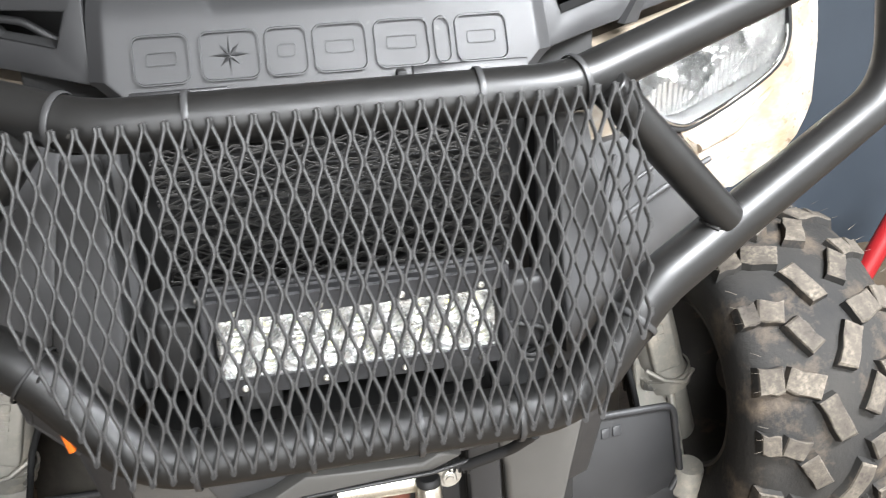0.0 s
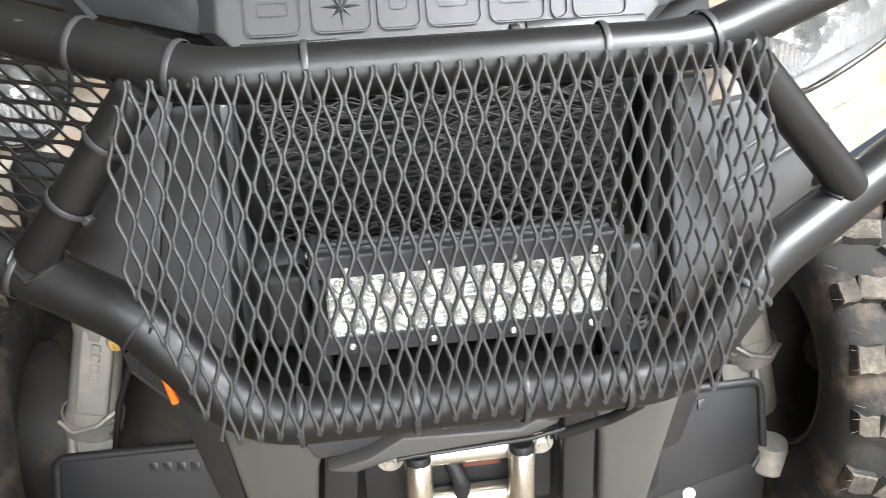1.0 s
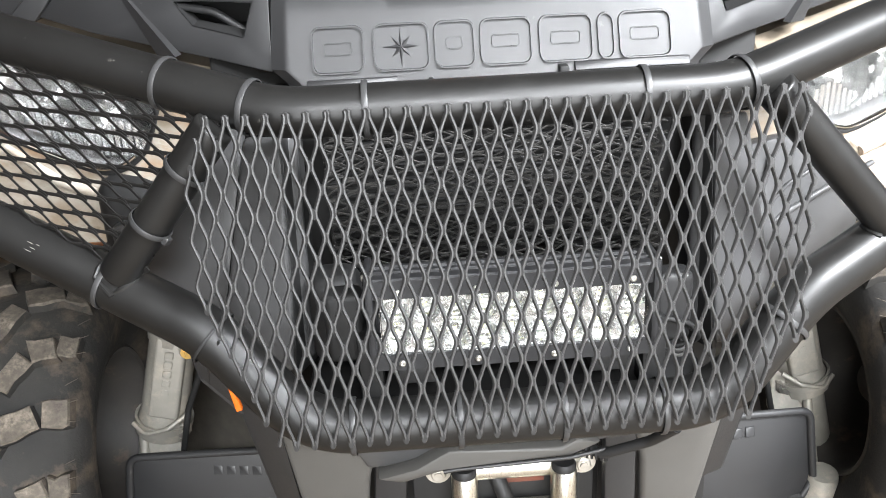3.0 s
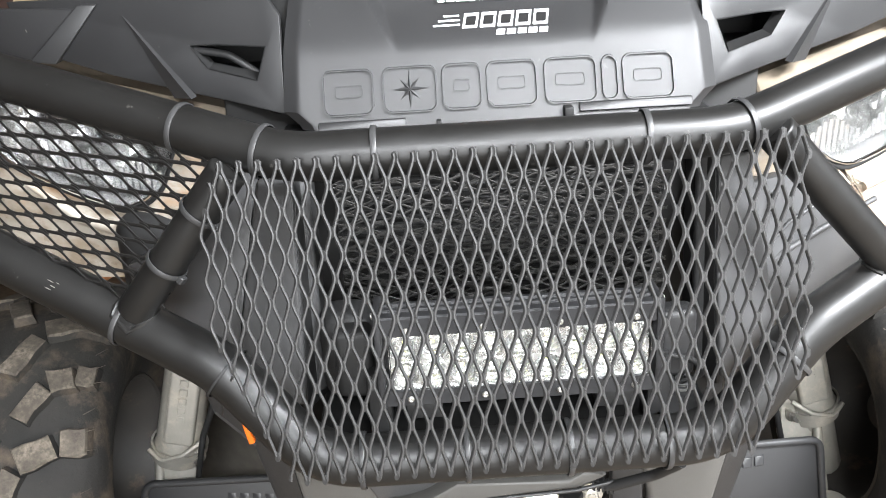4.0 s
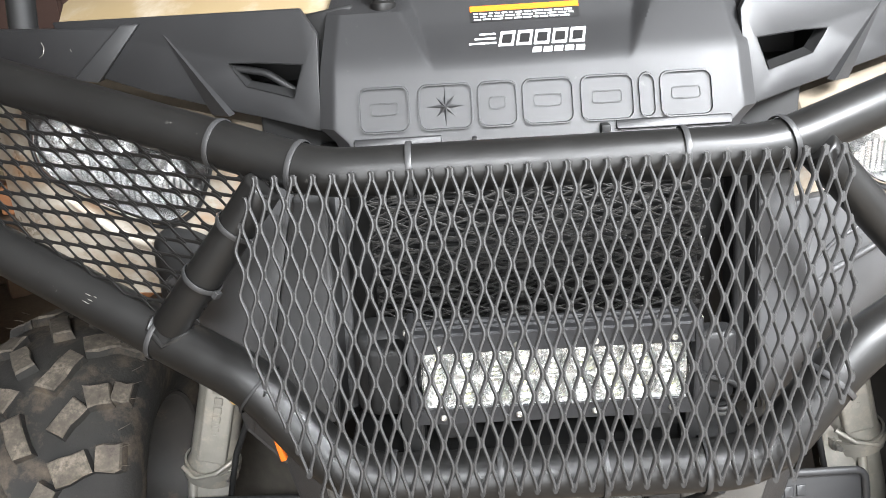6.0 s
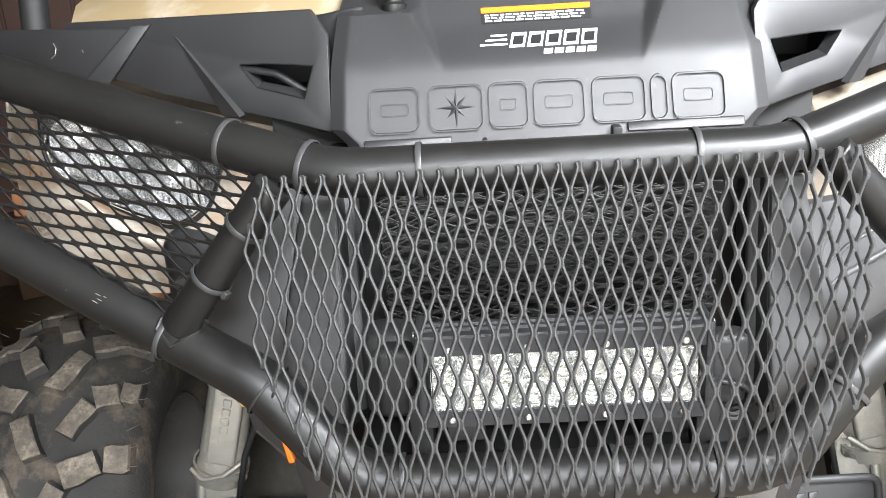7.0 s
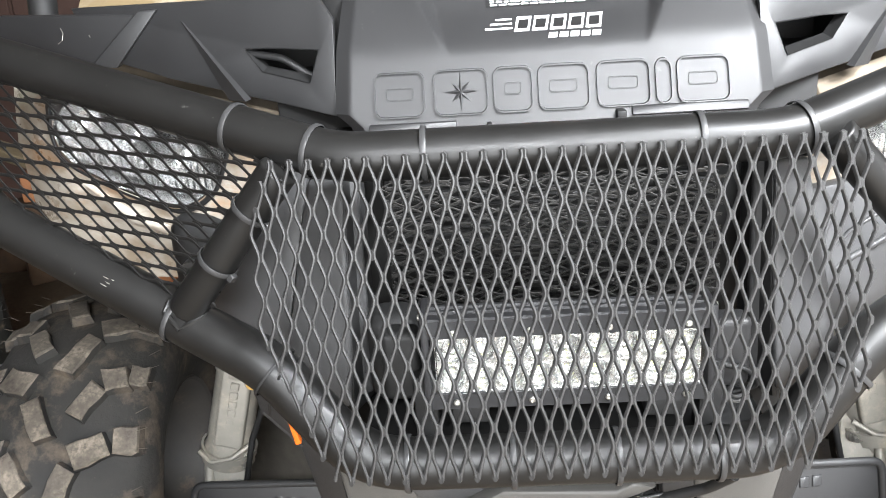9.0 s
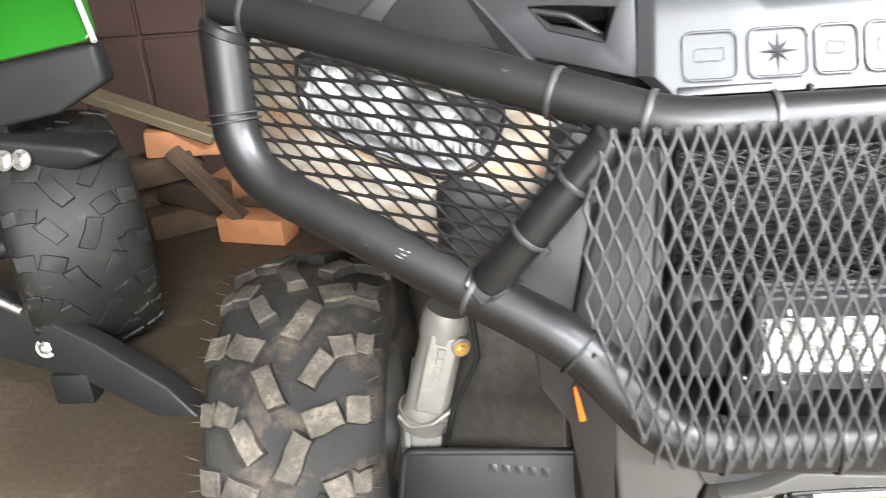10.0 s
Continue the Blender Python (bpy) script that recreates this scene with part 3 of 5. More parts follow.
def side_panel(s):
    # outline and vent, from the inner upper corner round
    out = [(0.226, 1.034), (0.226, 0.936), (0.285, 0.947), (0.340, 0.956), (0.434, 0.972), (0.535, 0.996), (0.575, 1.052), (0.245, 1.060)]
    hole = [(0.245, 1.003), (0.256, 0.970), (0.270, 0.973), (0.312, 0.981), (0.326, 0.996), (0.333, 1.004), (0.300, 1.005), (0.270, 1.004)]
    p = part("side_panel", bevelled(grid_plate(out, hole, panel_side, s, 0.012), 0.0025, 2), PLASTIC, car, "black plastic hood side panel with an open vent")
    # sloping inner faces of the vent
    cx_, cz_ = 0.287, 0.989
    fun = Build()
    n = len(hole)
    o = [Vector((s * x, panel_side(x, z) - 0.001, z)) for x, z in hole]
    q_ = [Vector((s * (cx_ + (x - cx_) * 0.97 - 0.002), panel_side(x, z) + 0.020, cz_ + (z - cz_) * 0.90 + 0.0025)) for x, z in hole]
    fun.add(o + q_, [(i, (i + 1) % n, n + (i + 1) % n, n + i) for i in range(n)])
    part("vent_funnel", fun, DARK, p, smooth=0)
    # outer step of the panel, with its chevron
    q = [(0.462, 1.044), (0.520, 0.985), (0.545, 0.988), (0.690, 1.006), (0.690, 1.046)]
    pts = [Vector((s * x, panel_side(x, z) - 0.006, z)) for x, z in q]
    part("outer_panel", bevelled(plate(pts, (0, 0.014, 0)), 0.003, 2), PLASTIC, p)
    c = [(0.446, 1.049), (0.470, 1.049), (0.538, 0.988), (0.505, 0.984)]
    # its face turns inward: the outer edge stands proud, the inner one sinks into the panel
    lift = (0.010, 0.001, 0.003, 0.014)
    part("chevron", bevelled(plate([Vector((s * x, panel_side(x, z) - 0.005 - d, z)) for (x, z), d in zip((c[1], c[0], c[3], c[2]), lift)], (0, 0.020, 0)), 0.0025, 2), PLASTIC, p)
    # fold: a facet turned outward, with a short step back
    k = [(0.416, 1.036, 0.0), (0.356, 0.950, 0.0), (0.333, 0.951, 0.009), (0.414, 1.034, 0.001), (0.328, 0.952, 0.0), (0.410, 1.032, 0.0)]
    v = [Vector((s * x, panel_side(x, z) - d - 0.0004, z)) for x, z, d in k]
    part("fold", Build().add(v, [(0, 1, 2, 3), (3, 2, 4, 5), (0, 3, 5), (1, 4, 2)]), PLASTIC, p, smooth=0)
    # dark duct behind the vent with a cable in it
    d = Build()
    mouth = [(0.240, 1.034, 0.964), (0.342, 1.066, 0.964), (0.342, 1.066, 1.012), (0.240, 1.034, 1.012)]
    d.add([Vector((s * x, y, z)) for x, y, z in mouth] + [Vector((s * x, 1.16, z)) for x, y, z in mouth], [(0, 1, 5, 4), (1, 2, 6, 5), (2, 3, 7, 6), (3, 0, 4, 7), (4, 5, 6, 7)])
    part("vent_duct", d, DARK, p, smooth=0)
    if s < 0:
        part("vent_cable", sweep(fillet([Vector((s * 0.335, 1.050, 1.000)), Vector((s * 0.29, 1.036, 0.993)), Vector((s * 0.252, 1.028, 0.968))], 0.03), 0.0042, 10), PLASTIC, p)
    return p


for s in (-1, 1):
    p_ = side_panel(s)
    if s < 0:
        for q in (((0.588, 1.030), (0.584, 1.024), (0.586, 1.016), (0.592, 1.012)), ((0.545, 1.022), (0.543, 1.019))):
            part("scuff", sweep([Vector((s * x, panel_side(x, z) - 0.0062, z)) for x, z in q], 0.0005, 6), STEEL, p_)
    part("panel_joint", bevelled(plate([(s * 0.195, 1.0, 0.925), (s * 0.25, 1.01, 0.93), (s * 0.25, 1.06, 1.05), (s * 0.19, 1.055, 1.06)], (0, 0.01, 0)), 0.003, 1), DARK, car)


for s in (-1, 1):
    part("inner_shield", bevelled(plate([(s * 0.24, 1.045, 0.89), (s * 0.24, 1.055, 0.956), (s * 0.36, 1.099, 0.958), (s * 0.70, 1.23, 1.02), (s * 0.70, 1.21, 0.93)], (0, 0.01, 0)), 0.003, 1), SANDY, car, "dirty sand plastic under the hood panels")
    part("cab_post", sweep([Vector((s * 0.86, 1.62, 0.75)), Vector((s * 0.83, 1.72, 1.5))], 0.025, 16), DARK, car)


# sand-coloured bodywork
def hood_top():
    b = Build()
    rows = [(1.078, 1.050, 0.60), (1.098, 1.062, 0.61), (1.15, 1.085, 0.62), (1.35, 1.12, 0.63), (1.6, 1.14, 0.62)]
    n = 16
    vs, fs = [], []
    for y, z, w in rows:
        for i in range(n + 1):
            x = -w + 2 * w * i / n
            vs.append((x, y + 0.16 * (x / w) ** 2, z - 0.02 * (x / w) ** 4))
    m = n + 1
    for j in range(len(rows) - 1):
        for i in range(n):
            fs.append((j * m + i, j * m + i + 1, (j + 1) * m + i + 1, (j + 1) * m + i))
    o = len(vs)
    vs += [(x, y + 0.004, z - 0.012) for x, y, z in vs]
    fs += [tuple(i + o for i in f[::-1]) for f in fs]
    for a, c in zip(list(range(n)), list(range(1, m))):
        fs.append((a, a + o, c + o, c))
    return b.add(vs, fs)


part("hood", hood_top(), TAN, car, "sand-coloured plastic hood")


def fender_y(x, z):
    return 1.005 + 0.40 * (abs(x) - 0.35) + 0.15 * (z - 0.88) + (1.2 * max(0, abs(x) - 0.60) ** 1.3)


HEAD = [(0.345, 0.905), (0.357, 0.862), (0.372, 0.842), (0.400, 0.826), (0.435, 0.824), (0.520, 0.848), (0.575, 0.872), (0.594, 0.898), (0.596, 0.925), (0.580, 0.956), (0.48, 0.936), (0.40, 0.915)]
FEND = [(0.245, 0.905), (0.245, 0.850), (0.250, 0.800), (0.440, 0.800), (0.450, 0.740), (0.500, 0.735), (0.590, 0.762), (0.688, 0.800), (0.712, 0.875), (0.688, 0.978), (0.48, 0.955), (0.38, 0.925)]



def rounded(pts, n=3):
    """A closed outline with n smooth steps to each side."""
    out = []
    for i in range(len(pts)):
        p0, p1, p2, p3 = (Vector(pts[(i + k) % len(pts)]) for k in (-1, 0, 1, 2))
        for j in range(n):
            t = j / n
            q = 0.5 * (2 * p1 + (p2 - p0) * t + (2 * p0 - 5 * p1 + 4 * p2 - p3) * t * t + (3 * p1 - p0 - 3 * p2 + p3) * t ** 3)
            out.append((q.x, q.y))
    return out


def split(pts, n=3):
    out = []
    for i in range(len(pts)):
        a, c = Vector(pts[i]), Vector(pts[(i + 1) % len(pts)])
        out += [tuple(a.lerp(c, j / n)) for j in range(n)]
    return out


HEAD = rounded(HEAD)


def shift(s):
    """One headlight sits a little further out than the other."""
    return 0.018 if s < 0 else 0.0


def fender(s):
    edge_ = FEND if s > 0 else [(0.315, 0.905), (0.318, 0.850), (0.330, 0.800)] + FEND[3:]
    f = part("fender", bevelled(grid_plate(split(edge_), [(x + shift(s), z) for x, z in HEAD], fender_y, s, 0.03), 0.006, 2), FENDERM, car, "sand-coloured plastic fender round the headlight")
    # crease moulded below the headlight
    line = [Vector((s * x, fender_y(x, z) - 0.001, z)) for x, z in ((0.44, 0.795), (0.50, 0.808), (0.565, 0.845))]
    part("moulded_crease", sweep(line, [0.006, 0.007, 0.004], 12), FENDERM, f)
    side = [Vector((s * x, y, z)) for x, y, z in ((0.688, 1.20, 0.985), (0.712, 1.22, 0.875), (0.688, 1.20, 0.80), (0.72, 1.32, 0.74), (0.76, 1.45, 0.76), (0.75, 1.45, 0.98))]
    ledge = [(s * 0.30, 1.0, 0.908), (s * 0.48, 1.075, 0.953), (s * 0.662, 1.15, 0.978), (s * 0.66, 1.21, 0.992), (s * 0.30, 1.04, 0.935)]
    part("fender_ledge", bevelled(plate(ledge, (0, 0, -0.01)), 0.003, 1), SANDY, f)
    part("fender_side", bevelled(plate(side, (-s * 0.012, 0, 0)), 0.004, 2), FENDERM, f)
    return f


def headlight(s):
    dx = shift(s)
    head = [(x + dx, z) for x, z in HEAD]
    mx = 0.465 + dx
    h = part("headlight", bevelled(grid_plate([(mx + (x - mx) * 1.018, 0.885 + (z - 0.885) * 1.040) for x, z in head], [(mx + (x - mx) * 0.975, 0.888 + (z - 0.888) * 0.952) for x, z in head], lambda x, z: fender_y(x, z) - 0.004, s, 0.012), 0.003, 2),
             DARK, car, "black-rimmed headlight with a clear lens and chrome reflectors")
    inner = [(mx + (x - mx) * 0.982, 0.888 + (z - 0.888) * 0.962) for x, z in head]
    lens = part("lens", plate([Vector((s * x, fender_y(x, z) + 0.000 - 0.006 * 0, z)) for x, z in inner], (0, 0.003, 0)), GLASS, h, smooth=0)
    lens.visible_shadow = False
    # bowl behind the lens
    b = Build()
    n = len(inner)
    front = [Vector((s * x, fender_y(x, z) + 0.006, z)) for x, z in inner]
    mid = [Vector((s * (mx + (x - mx) * 0.82), fender_y(x, z) + 0.055, 0.89 + (z - 0.89) * 0.75)) for x, z in inner]
    c = [Vector((s * mx, 1.125, 0.895))]
    fs = [(i, (i + 1) % n, n + (i + 1) % n, n + i) for i in range(n)] + [(n + i, n + (i + 1) % n, 2 * n) for i in range(n)]
    part("bowl", b.add(front + mid + c, fs), HEADREF, h, smooth=25)
    # stepped reflector cups and vertical flutes
    for cx, cz, r in ((0.415 + dx, 0.875, 0.032), (0.485 + dx, 0.897, 0.036), (0.552 + dx, 0.915, 0.030)):
        cup = Build()
        o = (s * cx, fender_y(cx, cz) + 0.012, cz)
        lathe([(0.0, r), (0.006, r * 0.93), (0.010, r * 0.93), (0.018, r * 0.8), (0.022, r * 0.8), (0.034, r * 0.5), (0.036, r * 0.3), (0.030, r * 0.26), (0.028, 0.0001)], o, (0, 1, 0), 14, cup)
        part("reflector_cup", cup, HEADREF, h, smooth=12)
    part("bulb", lathe([(0.0, 0.0001), (0.002, 0.003), (0.012, 0.004), (0.03, 0.004)], (s * (0.485 + dx), fender_y(0.485 + dx, 0.897) + 0.012, 0.897), (0, 1, 0), 14), HEADREF, h)
    for i in range(26):
        x = 0.368 + dx + i * 0.0083
        z0 = 0.838 + max(0, x - dx - 0.42) * 0.24
        rib = Build()
        y = fender_y(x, z0) + 0.010
        box(rib, (-0.0030, 0.004, 0), (0.0030, 0.02 + 0.004 * (i % 2), 0.030 + 0.012 * math.sin(i * 0.5)), 0, Matrix.Translation((s * x, y, z0)))
        part("flute", bevelled(rib, 0.0009, 1), HEADREF, h)
    bead = [Vector((s * (mx + (x - mx) * 0.955), fender_y(x, z) - 0.003, 0.888 + (z - 0.888) * 0.92)) for x, z in head[6:25]]
    part("chrome_bead", sweep(bead, 0.0022, 8), CHROME, h)
    return h


for s in (-1, 1):
    fender(s)
    headlight(s)

part("corner_housing", rbox((-0.447, 0.998, 0.690), (-0.300, 1.060, 0.822), 0.024, 4), DARK, car, "rounded black plastic housing in the corner of the fender")

# ---- nose opening: shroud, radiator and its screens ----
shroud = part("shroud", rbox((-0.30, 1.02, 0.56), (0.30, 1.04, 0.955), 0.004), DARK, car, "matt black back of the nose opening")
part("shroud_roof", rbox((-0.235, 0.945, 0.898), (0.235, 1.02, 0.915), 0.004), DARK, car)
part("shroud_floor", rbox((-0.215, 0.83, 0.600), (0.215, 1.02, 0.612), 0.004), DARK, car)
radiator = part("radiator", rbox((-0.185, 0.985, 0.655), (0.185, 1.015, 0.885), 0.004), CORE, car, "black radiator behind wire screens")
for i in range(26):
    z = 0.665 + i * 0.0085
    part("fin", rbox((-0.180, 0.978, z), (0.180, 0.985, z + 0.0022), 0.0006, 1), CORE, radiator)


def screen(y, p, h, wide, deep, seed, wob, ang):
    def place(u, v):
        c, s_ = math.cos(ang), math.sin(ang)
        return Vector((v * c - u * s_, y + 0.004 * math.sin(v * 40) * math.sin(u * 55), 0.775 + u * c + v * s_)), Vector((0, 0, 1)), Vector((1, 0, 0)), Vector((0, -1, 0))
    return expanded(place, inside_poly([(-0.118, -0.182), (0.104, -0.182), (0.104, 0.182), (-0.118, 0.182)]), p, h, -0.125, 0.11, -0.2, 0.2, wide, deep, radians(35), random.Random(seed), wob, 0.7)


for builds in (screen(0.940, 0.0142, 0.0192, 0.0027, 0.0016, 8, 0.0008, -0.012), screen(0.960, 0.0136, 0.0187, 0.0025, 0.0015, 9, 0.0010, 0.035)):
    tagged(part("radiator_screen", joined(builds), SCREENM, radiator), kind="stuff")

# duct sides: an upright black plate with a rounded lip, and a paler outer plate
for s in (-1, 1):
    inner = [(s * 0.200, 0.955, 0.885), (s * 0.214, 0.900, 0.885), (s * 0.222, 0.890, 0.700), (s * 0.226, 0.88, 0.625), (s * 0.205, 0.95, 0.615)]
    d = part("duct_side", bevelled(plate(inner, (s * 0.008, 0.004, 0)), 0.003, 2), DARK, car)
    outer = [(s * 0.216, 0.893, 0.886), (s * 0.256, 0.915, 0.882), (s * 0.300, 0.915, 0.690), (s * 0.292, 0.885, 0.640), (s * 0.228, 0.880, 0.632), (s * 0.222, 0.885, 0.720)]
    part("duct_face", bevelled(plate(outer, (0, 0.02, 0)), 0.006, 3), PLASTIC2, d, "grey-black plastic duct face")
    part("duct_lip", bevelled(plate([(s * 0.203, 0.918, 0.884), (s * 0.224, 0.905, 0.884), (s * 0.231, 0.900, 0.632), (s * 0.208, 0.914, 0.632)], (0, 0.012, 0)), 0.004, 3), PLASTIC2, d)
    rise = 0.0 if s > 0 else 0.058
    cheek = [(s * 0.258, 0.948 + rise * 0.1, 0.834 + rise), (s * (0.36 - rise * 1.15), 0.960 - rise * 0.1, 0.846 + rise * 0.75), (s * (0.365 - rise * 0.5), 0.962, 0.842 - rise * 0.5), (s * 0.43, 0.985, 0.770), (s * 0.425, 0.985, 0.700), (s * 0.345, 0.930, 0.640), (s * 0.300, 0.920, 0.690)]
    ck = part("cheek_panel", bevelled(plate(cheek, (0, 0.02, 0)), 0.005, 2), PLASTIC2, car, "grey-black plastic panel beside the duct")
    for pts_, r_ in () if s < 0 else ((((0.284, 0.938, 0.734), (0.318, 0.937, 0.760), (0.370, 0.946, 0.786), (0.425, 0.970, 0.800)), 0.0034), (((0.286, 0.940, 0.752), (0.290, 0.941, 0.790), (0.300, 0.945, 0.824)), 0.0030), (((0.290, 0.941, 0.756), (0.318, 0.943, 0.790), (0.362, 0.952, 0.812)), 0.0022)):
        part("cheek_ridge", sweep(fillet([Vector((s * x, y, z)) for x, y, z in pts_], 0.03, 6), r_, 12), PLASTIC2, ck)
part("air_box", rbox((-0.205, 0.872, 0.640), (-0.150, 0.93, 0.742), 0.018, 4), DARK, car, "rounded black plastic housing")

# ---- light bar ----
bar_thing = thing("light_bar", 0, 0.83, 0.66, "black aluminium work light bar with two rows of clear lamps", "light bar")
face = 0.806
bar_body = Build()
prof = [(0.0, 0.672), (0.0, 0.6885), (0.028, 0.690), (0.028, 0.748), (0.0, 0.7495), (0.0, 0.768), (0.002, 0.770), (0.012, 0.770)]
n_ = 10
for i in range(5):
    z = 0.767 if i % 2 == 0 else 0.770
    prof += [(0.013 + i * 0.006, z), (0.0175 + i * 0.006, z)]
prof += [(0.044, 0.764), (0.046, 0.720), (0.044, 0.684), (0.034, 0.672)]
vs_ = [(x, face + d, z) for x in (-0.136, 0.134) for d, z in prof]
m_ = len(prof)
bar_body.add(vs_, [tuple(range(m_)), tuple(range(2 * m_ - 1, m_ - 1, -1))] + [(i, (i + 1) % m_, (i + 1) % m_ + m_, i + m_) for i in range(m_)])
housing = part("housing", bar_body, HOUSING, bar_thing, smooth=0)
for s, x in ((-1, -0.142), (1, 0.134)):
    part("end_plate", rbox((x, face - 0.002, 0.668), (x + 0.008, face + 0.048, 0.774), 0.003), HOUSING, bar_thing)
    for z in (0.680, 0.768):
        part("screw", screw((x + (0.008 if s > 0 else 0), face + 0.012, z), (s, 0, 0), 0.0034), STEEL, bar_thing)
    part("bracket", rbox((x - 0.012 + 0.01 * (s > 0), face + 0.015, 0.620), (x + 0.012 + 0.01 * (s > 0), face + 0.045, 0.700), 0.003), DARK, bar_thing)
    part("side_mount", rbox((min(s * 0.146, s * 0.186), face + 0.03, 0.665), (max(s * 0.146, s * 0.186), face + 0.06, 0.742), 0.008, 3), DARK if s < 0 else PLASTIC, bar_thing)
for x in (-0.110, -0.0355, 0.0395, 0.1145):
    for z in (0.6795, 0.7555):
        part("screw", screw((x, face - 0.0005, z), (0, -1, 0), 0.0035), STEEL, bar_thing)
reflector = part("reflector_tray", rbox((-0.128, face + 0.020, 0.690), (0.130, face + 0.026, 0.748), 0.001), REFLECT, bar_thing, "bright chrome reflector tray")
for i in range(9):
    for j in range(2):
        cx, cz = -0.1135 + i * 0.0285, 0.7045 + j * 0.0285
        cup = Build()
        r = 0.0138
        sharp_ = 12 if i in (2, 3, 4, 5) else 24
        lathe([(0.0, r), (0.004, r * 0.95), (0.005, r * 0.86), (0.008, r * 0.82), (0.009, r * 0.7), (0.013, r * 0.6), (0.014, r * 0.42), (0.016, r * 0.3)], (cx, face + 0.006, cz), (0, 1, 0), sharp_, cup)
        ring_ = []
        for k in range(24):
            a = 2 * math.pi * k / 24
            q = 0.01424 / max(abs(math.cos(a)), abs(math.sin(a)))
            ring_ += [(cx + q * math.cos(a), face + 0.0062, cz + q * math.sin(a)), (cx + r * math.cos(a), face + 0.0058, cz + r * math.sin(a))]
        cup.add(ring_, [(2 * k, 2 * ((k + 1) % 24), 2 * ((k + 1) % 24) + 1, 2 * k + 1) for k in range(24)])
        c_ = part("lamp_cup", cup, REFLECT, bar_thing, smooth=15)
        e_ = Build()
        box(e_, (cx - 0.0019, face + 0.0195, cz - 0.0019), (cx + 0.0019, face + 0.0215, cz + 0.0019))
        part("emitter", e_, LEDYEL, c_, "yellow phosphor square", smooth=0)
for i in range(8):
    x = -0.0995 + i * 0.0285
    b = Build()
    for k in range(18):
        z = 0.692 + k * 0.0031
        box(b, (x - 0.0022, face + 0.004, z), (x + 0.0022, face + 0.008, z + 0.0016))
    if i in (2, 5):
        part("lens_ribs", b, REFLECT, bar_thing, smooth=0)
for z0, z1 in ((0.6893, 0.6903), (0.7472, 0.7487)):
    b = box(Build(), (-0.129, face + 0.0050, z0), (0.131, face + 0.020, z1))
    for k in range(84):
        x = -0.1275 + k * 0.00305
        box(b, (x, face + 0.0040, z0), (x + 0.0016, face + 0.0055, z1))
    part("lens_ribs", b, REFLECT, bar_thing, smooth=0)
lens_ = part("lens", rbox((-0.129, face + 0.0015, 0.6895), (0.131, face + 0.0035, 0.7485), 0.0006, 1), GLASS, bar_thing, "clear lens pane")
lens_.visible_shadow = False
part("foot", rbox((-0.116, face + 0.008, 0.650), (-0.078, face + 0.05, 0.668), 0.002), DARK, bar_thing)
part("foot", rbox((0.078, face + 0.008, 0.650), (0.118, face + 0.05, 0.668), 0.002), DARK, bar_thing)
wire = fillet([Vector(p) for p in ((0.142, 0.83, 0.70), (0.18, 0.83, 0.69), (0.20, 0.84, 0.665), (0.165, 0.85, 0.65), (0.19, 0.86, 0.64))], 0.02, 6)
part("cable", sweep(wire, 0.003, 10), DARK, bar_thing)
for z in (0.652, 0.658):
    part("cable_coil", lathe([(-0.0012, 0.0095), (-0.0012, 0.0115), (0.0012, 0.0115), (0.0012, 0.0095)], (0.172, 0.845, z), (0.2, -0.2, 1), 20), PLASTIC2, bar_thing)

# ---- lower front: bash plate, side plates and fairlead ----
part("bumper_mount", rbox((-0.19, 0.83, 0.575), (0.19, 0.90, 0.600), 0.006), PLASTIC, car)
mid = [(-0.20, 0.862, 0.590), (0.16, 0.862, 0.590), (0.14, 0.878, 0.520), (-0.16, 0.878, 0.500)]
part("lip_recess", bevelled(plate(mid, (0, 0.03, 0)), 0.006, 2), PLASTIC2, car)
lip = [(-0.150, 0.858, 0.500), (-0.105, 0.854, 0.514), (-0.068, 0.852, 0.537), (0.056, 0.852, 0.531), (0.074, 0.852, 0.541), (0.102, 0.854, 0.533), (0.066, 0.856, 0.516), (-0.06, 0.858, 0.510), (-0.12, 0.860, 0.492)]
lip_ = part("lower_lip", bevelled(plate(lip, (0, 0.03, 0)), 0.004, 2), PLATEM, car, "dusty grey plastic lip under the bumper")
part("lip_edge", sweep([Vector(p) for p in ((-0.075, 0.855, 0.508), (-0.06, 0.855, 0.510), (0.066, 0.853, 0.517), (0.11, 0.858, 0.522))], 0.0025, 10), PLASTIC, lip_)
for s in (-1, 1):
    a = [(s * 0.135, 0.868, 0.570), (s * 0.215, 0.868, 0.585), (s * 0.262, 0.885, 0.600), (s * 0.232, 0.96, 0.24), (s * 0.184, 0.96, 0.24), (s * 0.160, 0.90, 0.47)]
    part("front_plate", bevelled(plate(a, (0, 0.02, 0)), 0.008, 3), PLATEM, car, "grey plastic front plate beside the winch")
    c = [(s * 0.110, 0.878, 0.548), (s * 0.148, 0.880, 0.548), (s * 0.176, 0.96, 0.24), (s * 0.135, 0.96, 0.24)]
    part("winch_post", bevelled(plate(c, (0, 0.02, 0)), 0.005, 2), PLASTIC, car)
    # side plate that runs down from the bumper tube to the skid plate
    d = [(s * 0.345, 0.885, 0.695), (s * 0.335, 0.895, 0.62), (s * 0.305, 0.93, 0.55), (s * 0.285, 0.96, 0.40), (s * 0.250, 0.945, 0.40), (s * 0.255, 0.89, 0.56), (s * 0.262, 0.872, 0.62)]
    part("side_plate", bevelled(plate(d, (0, 0.012, 0)), 0.005, 2), PLASTIC, car)
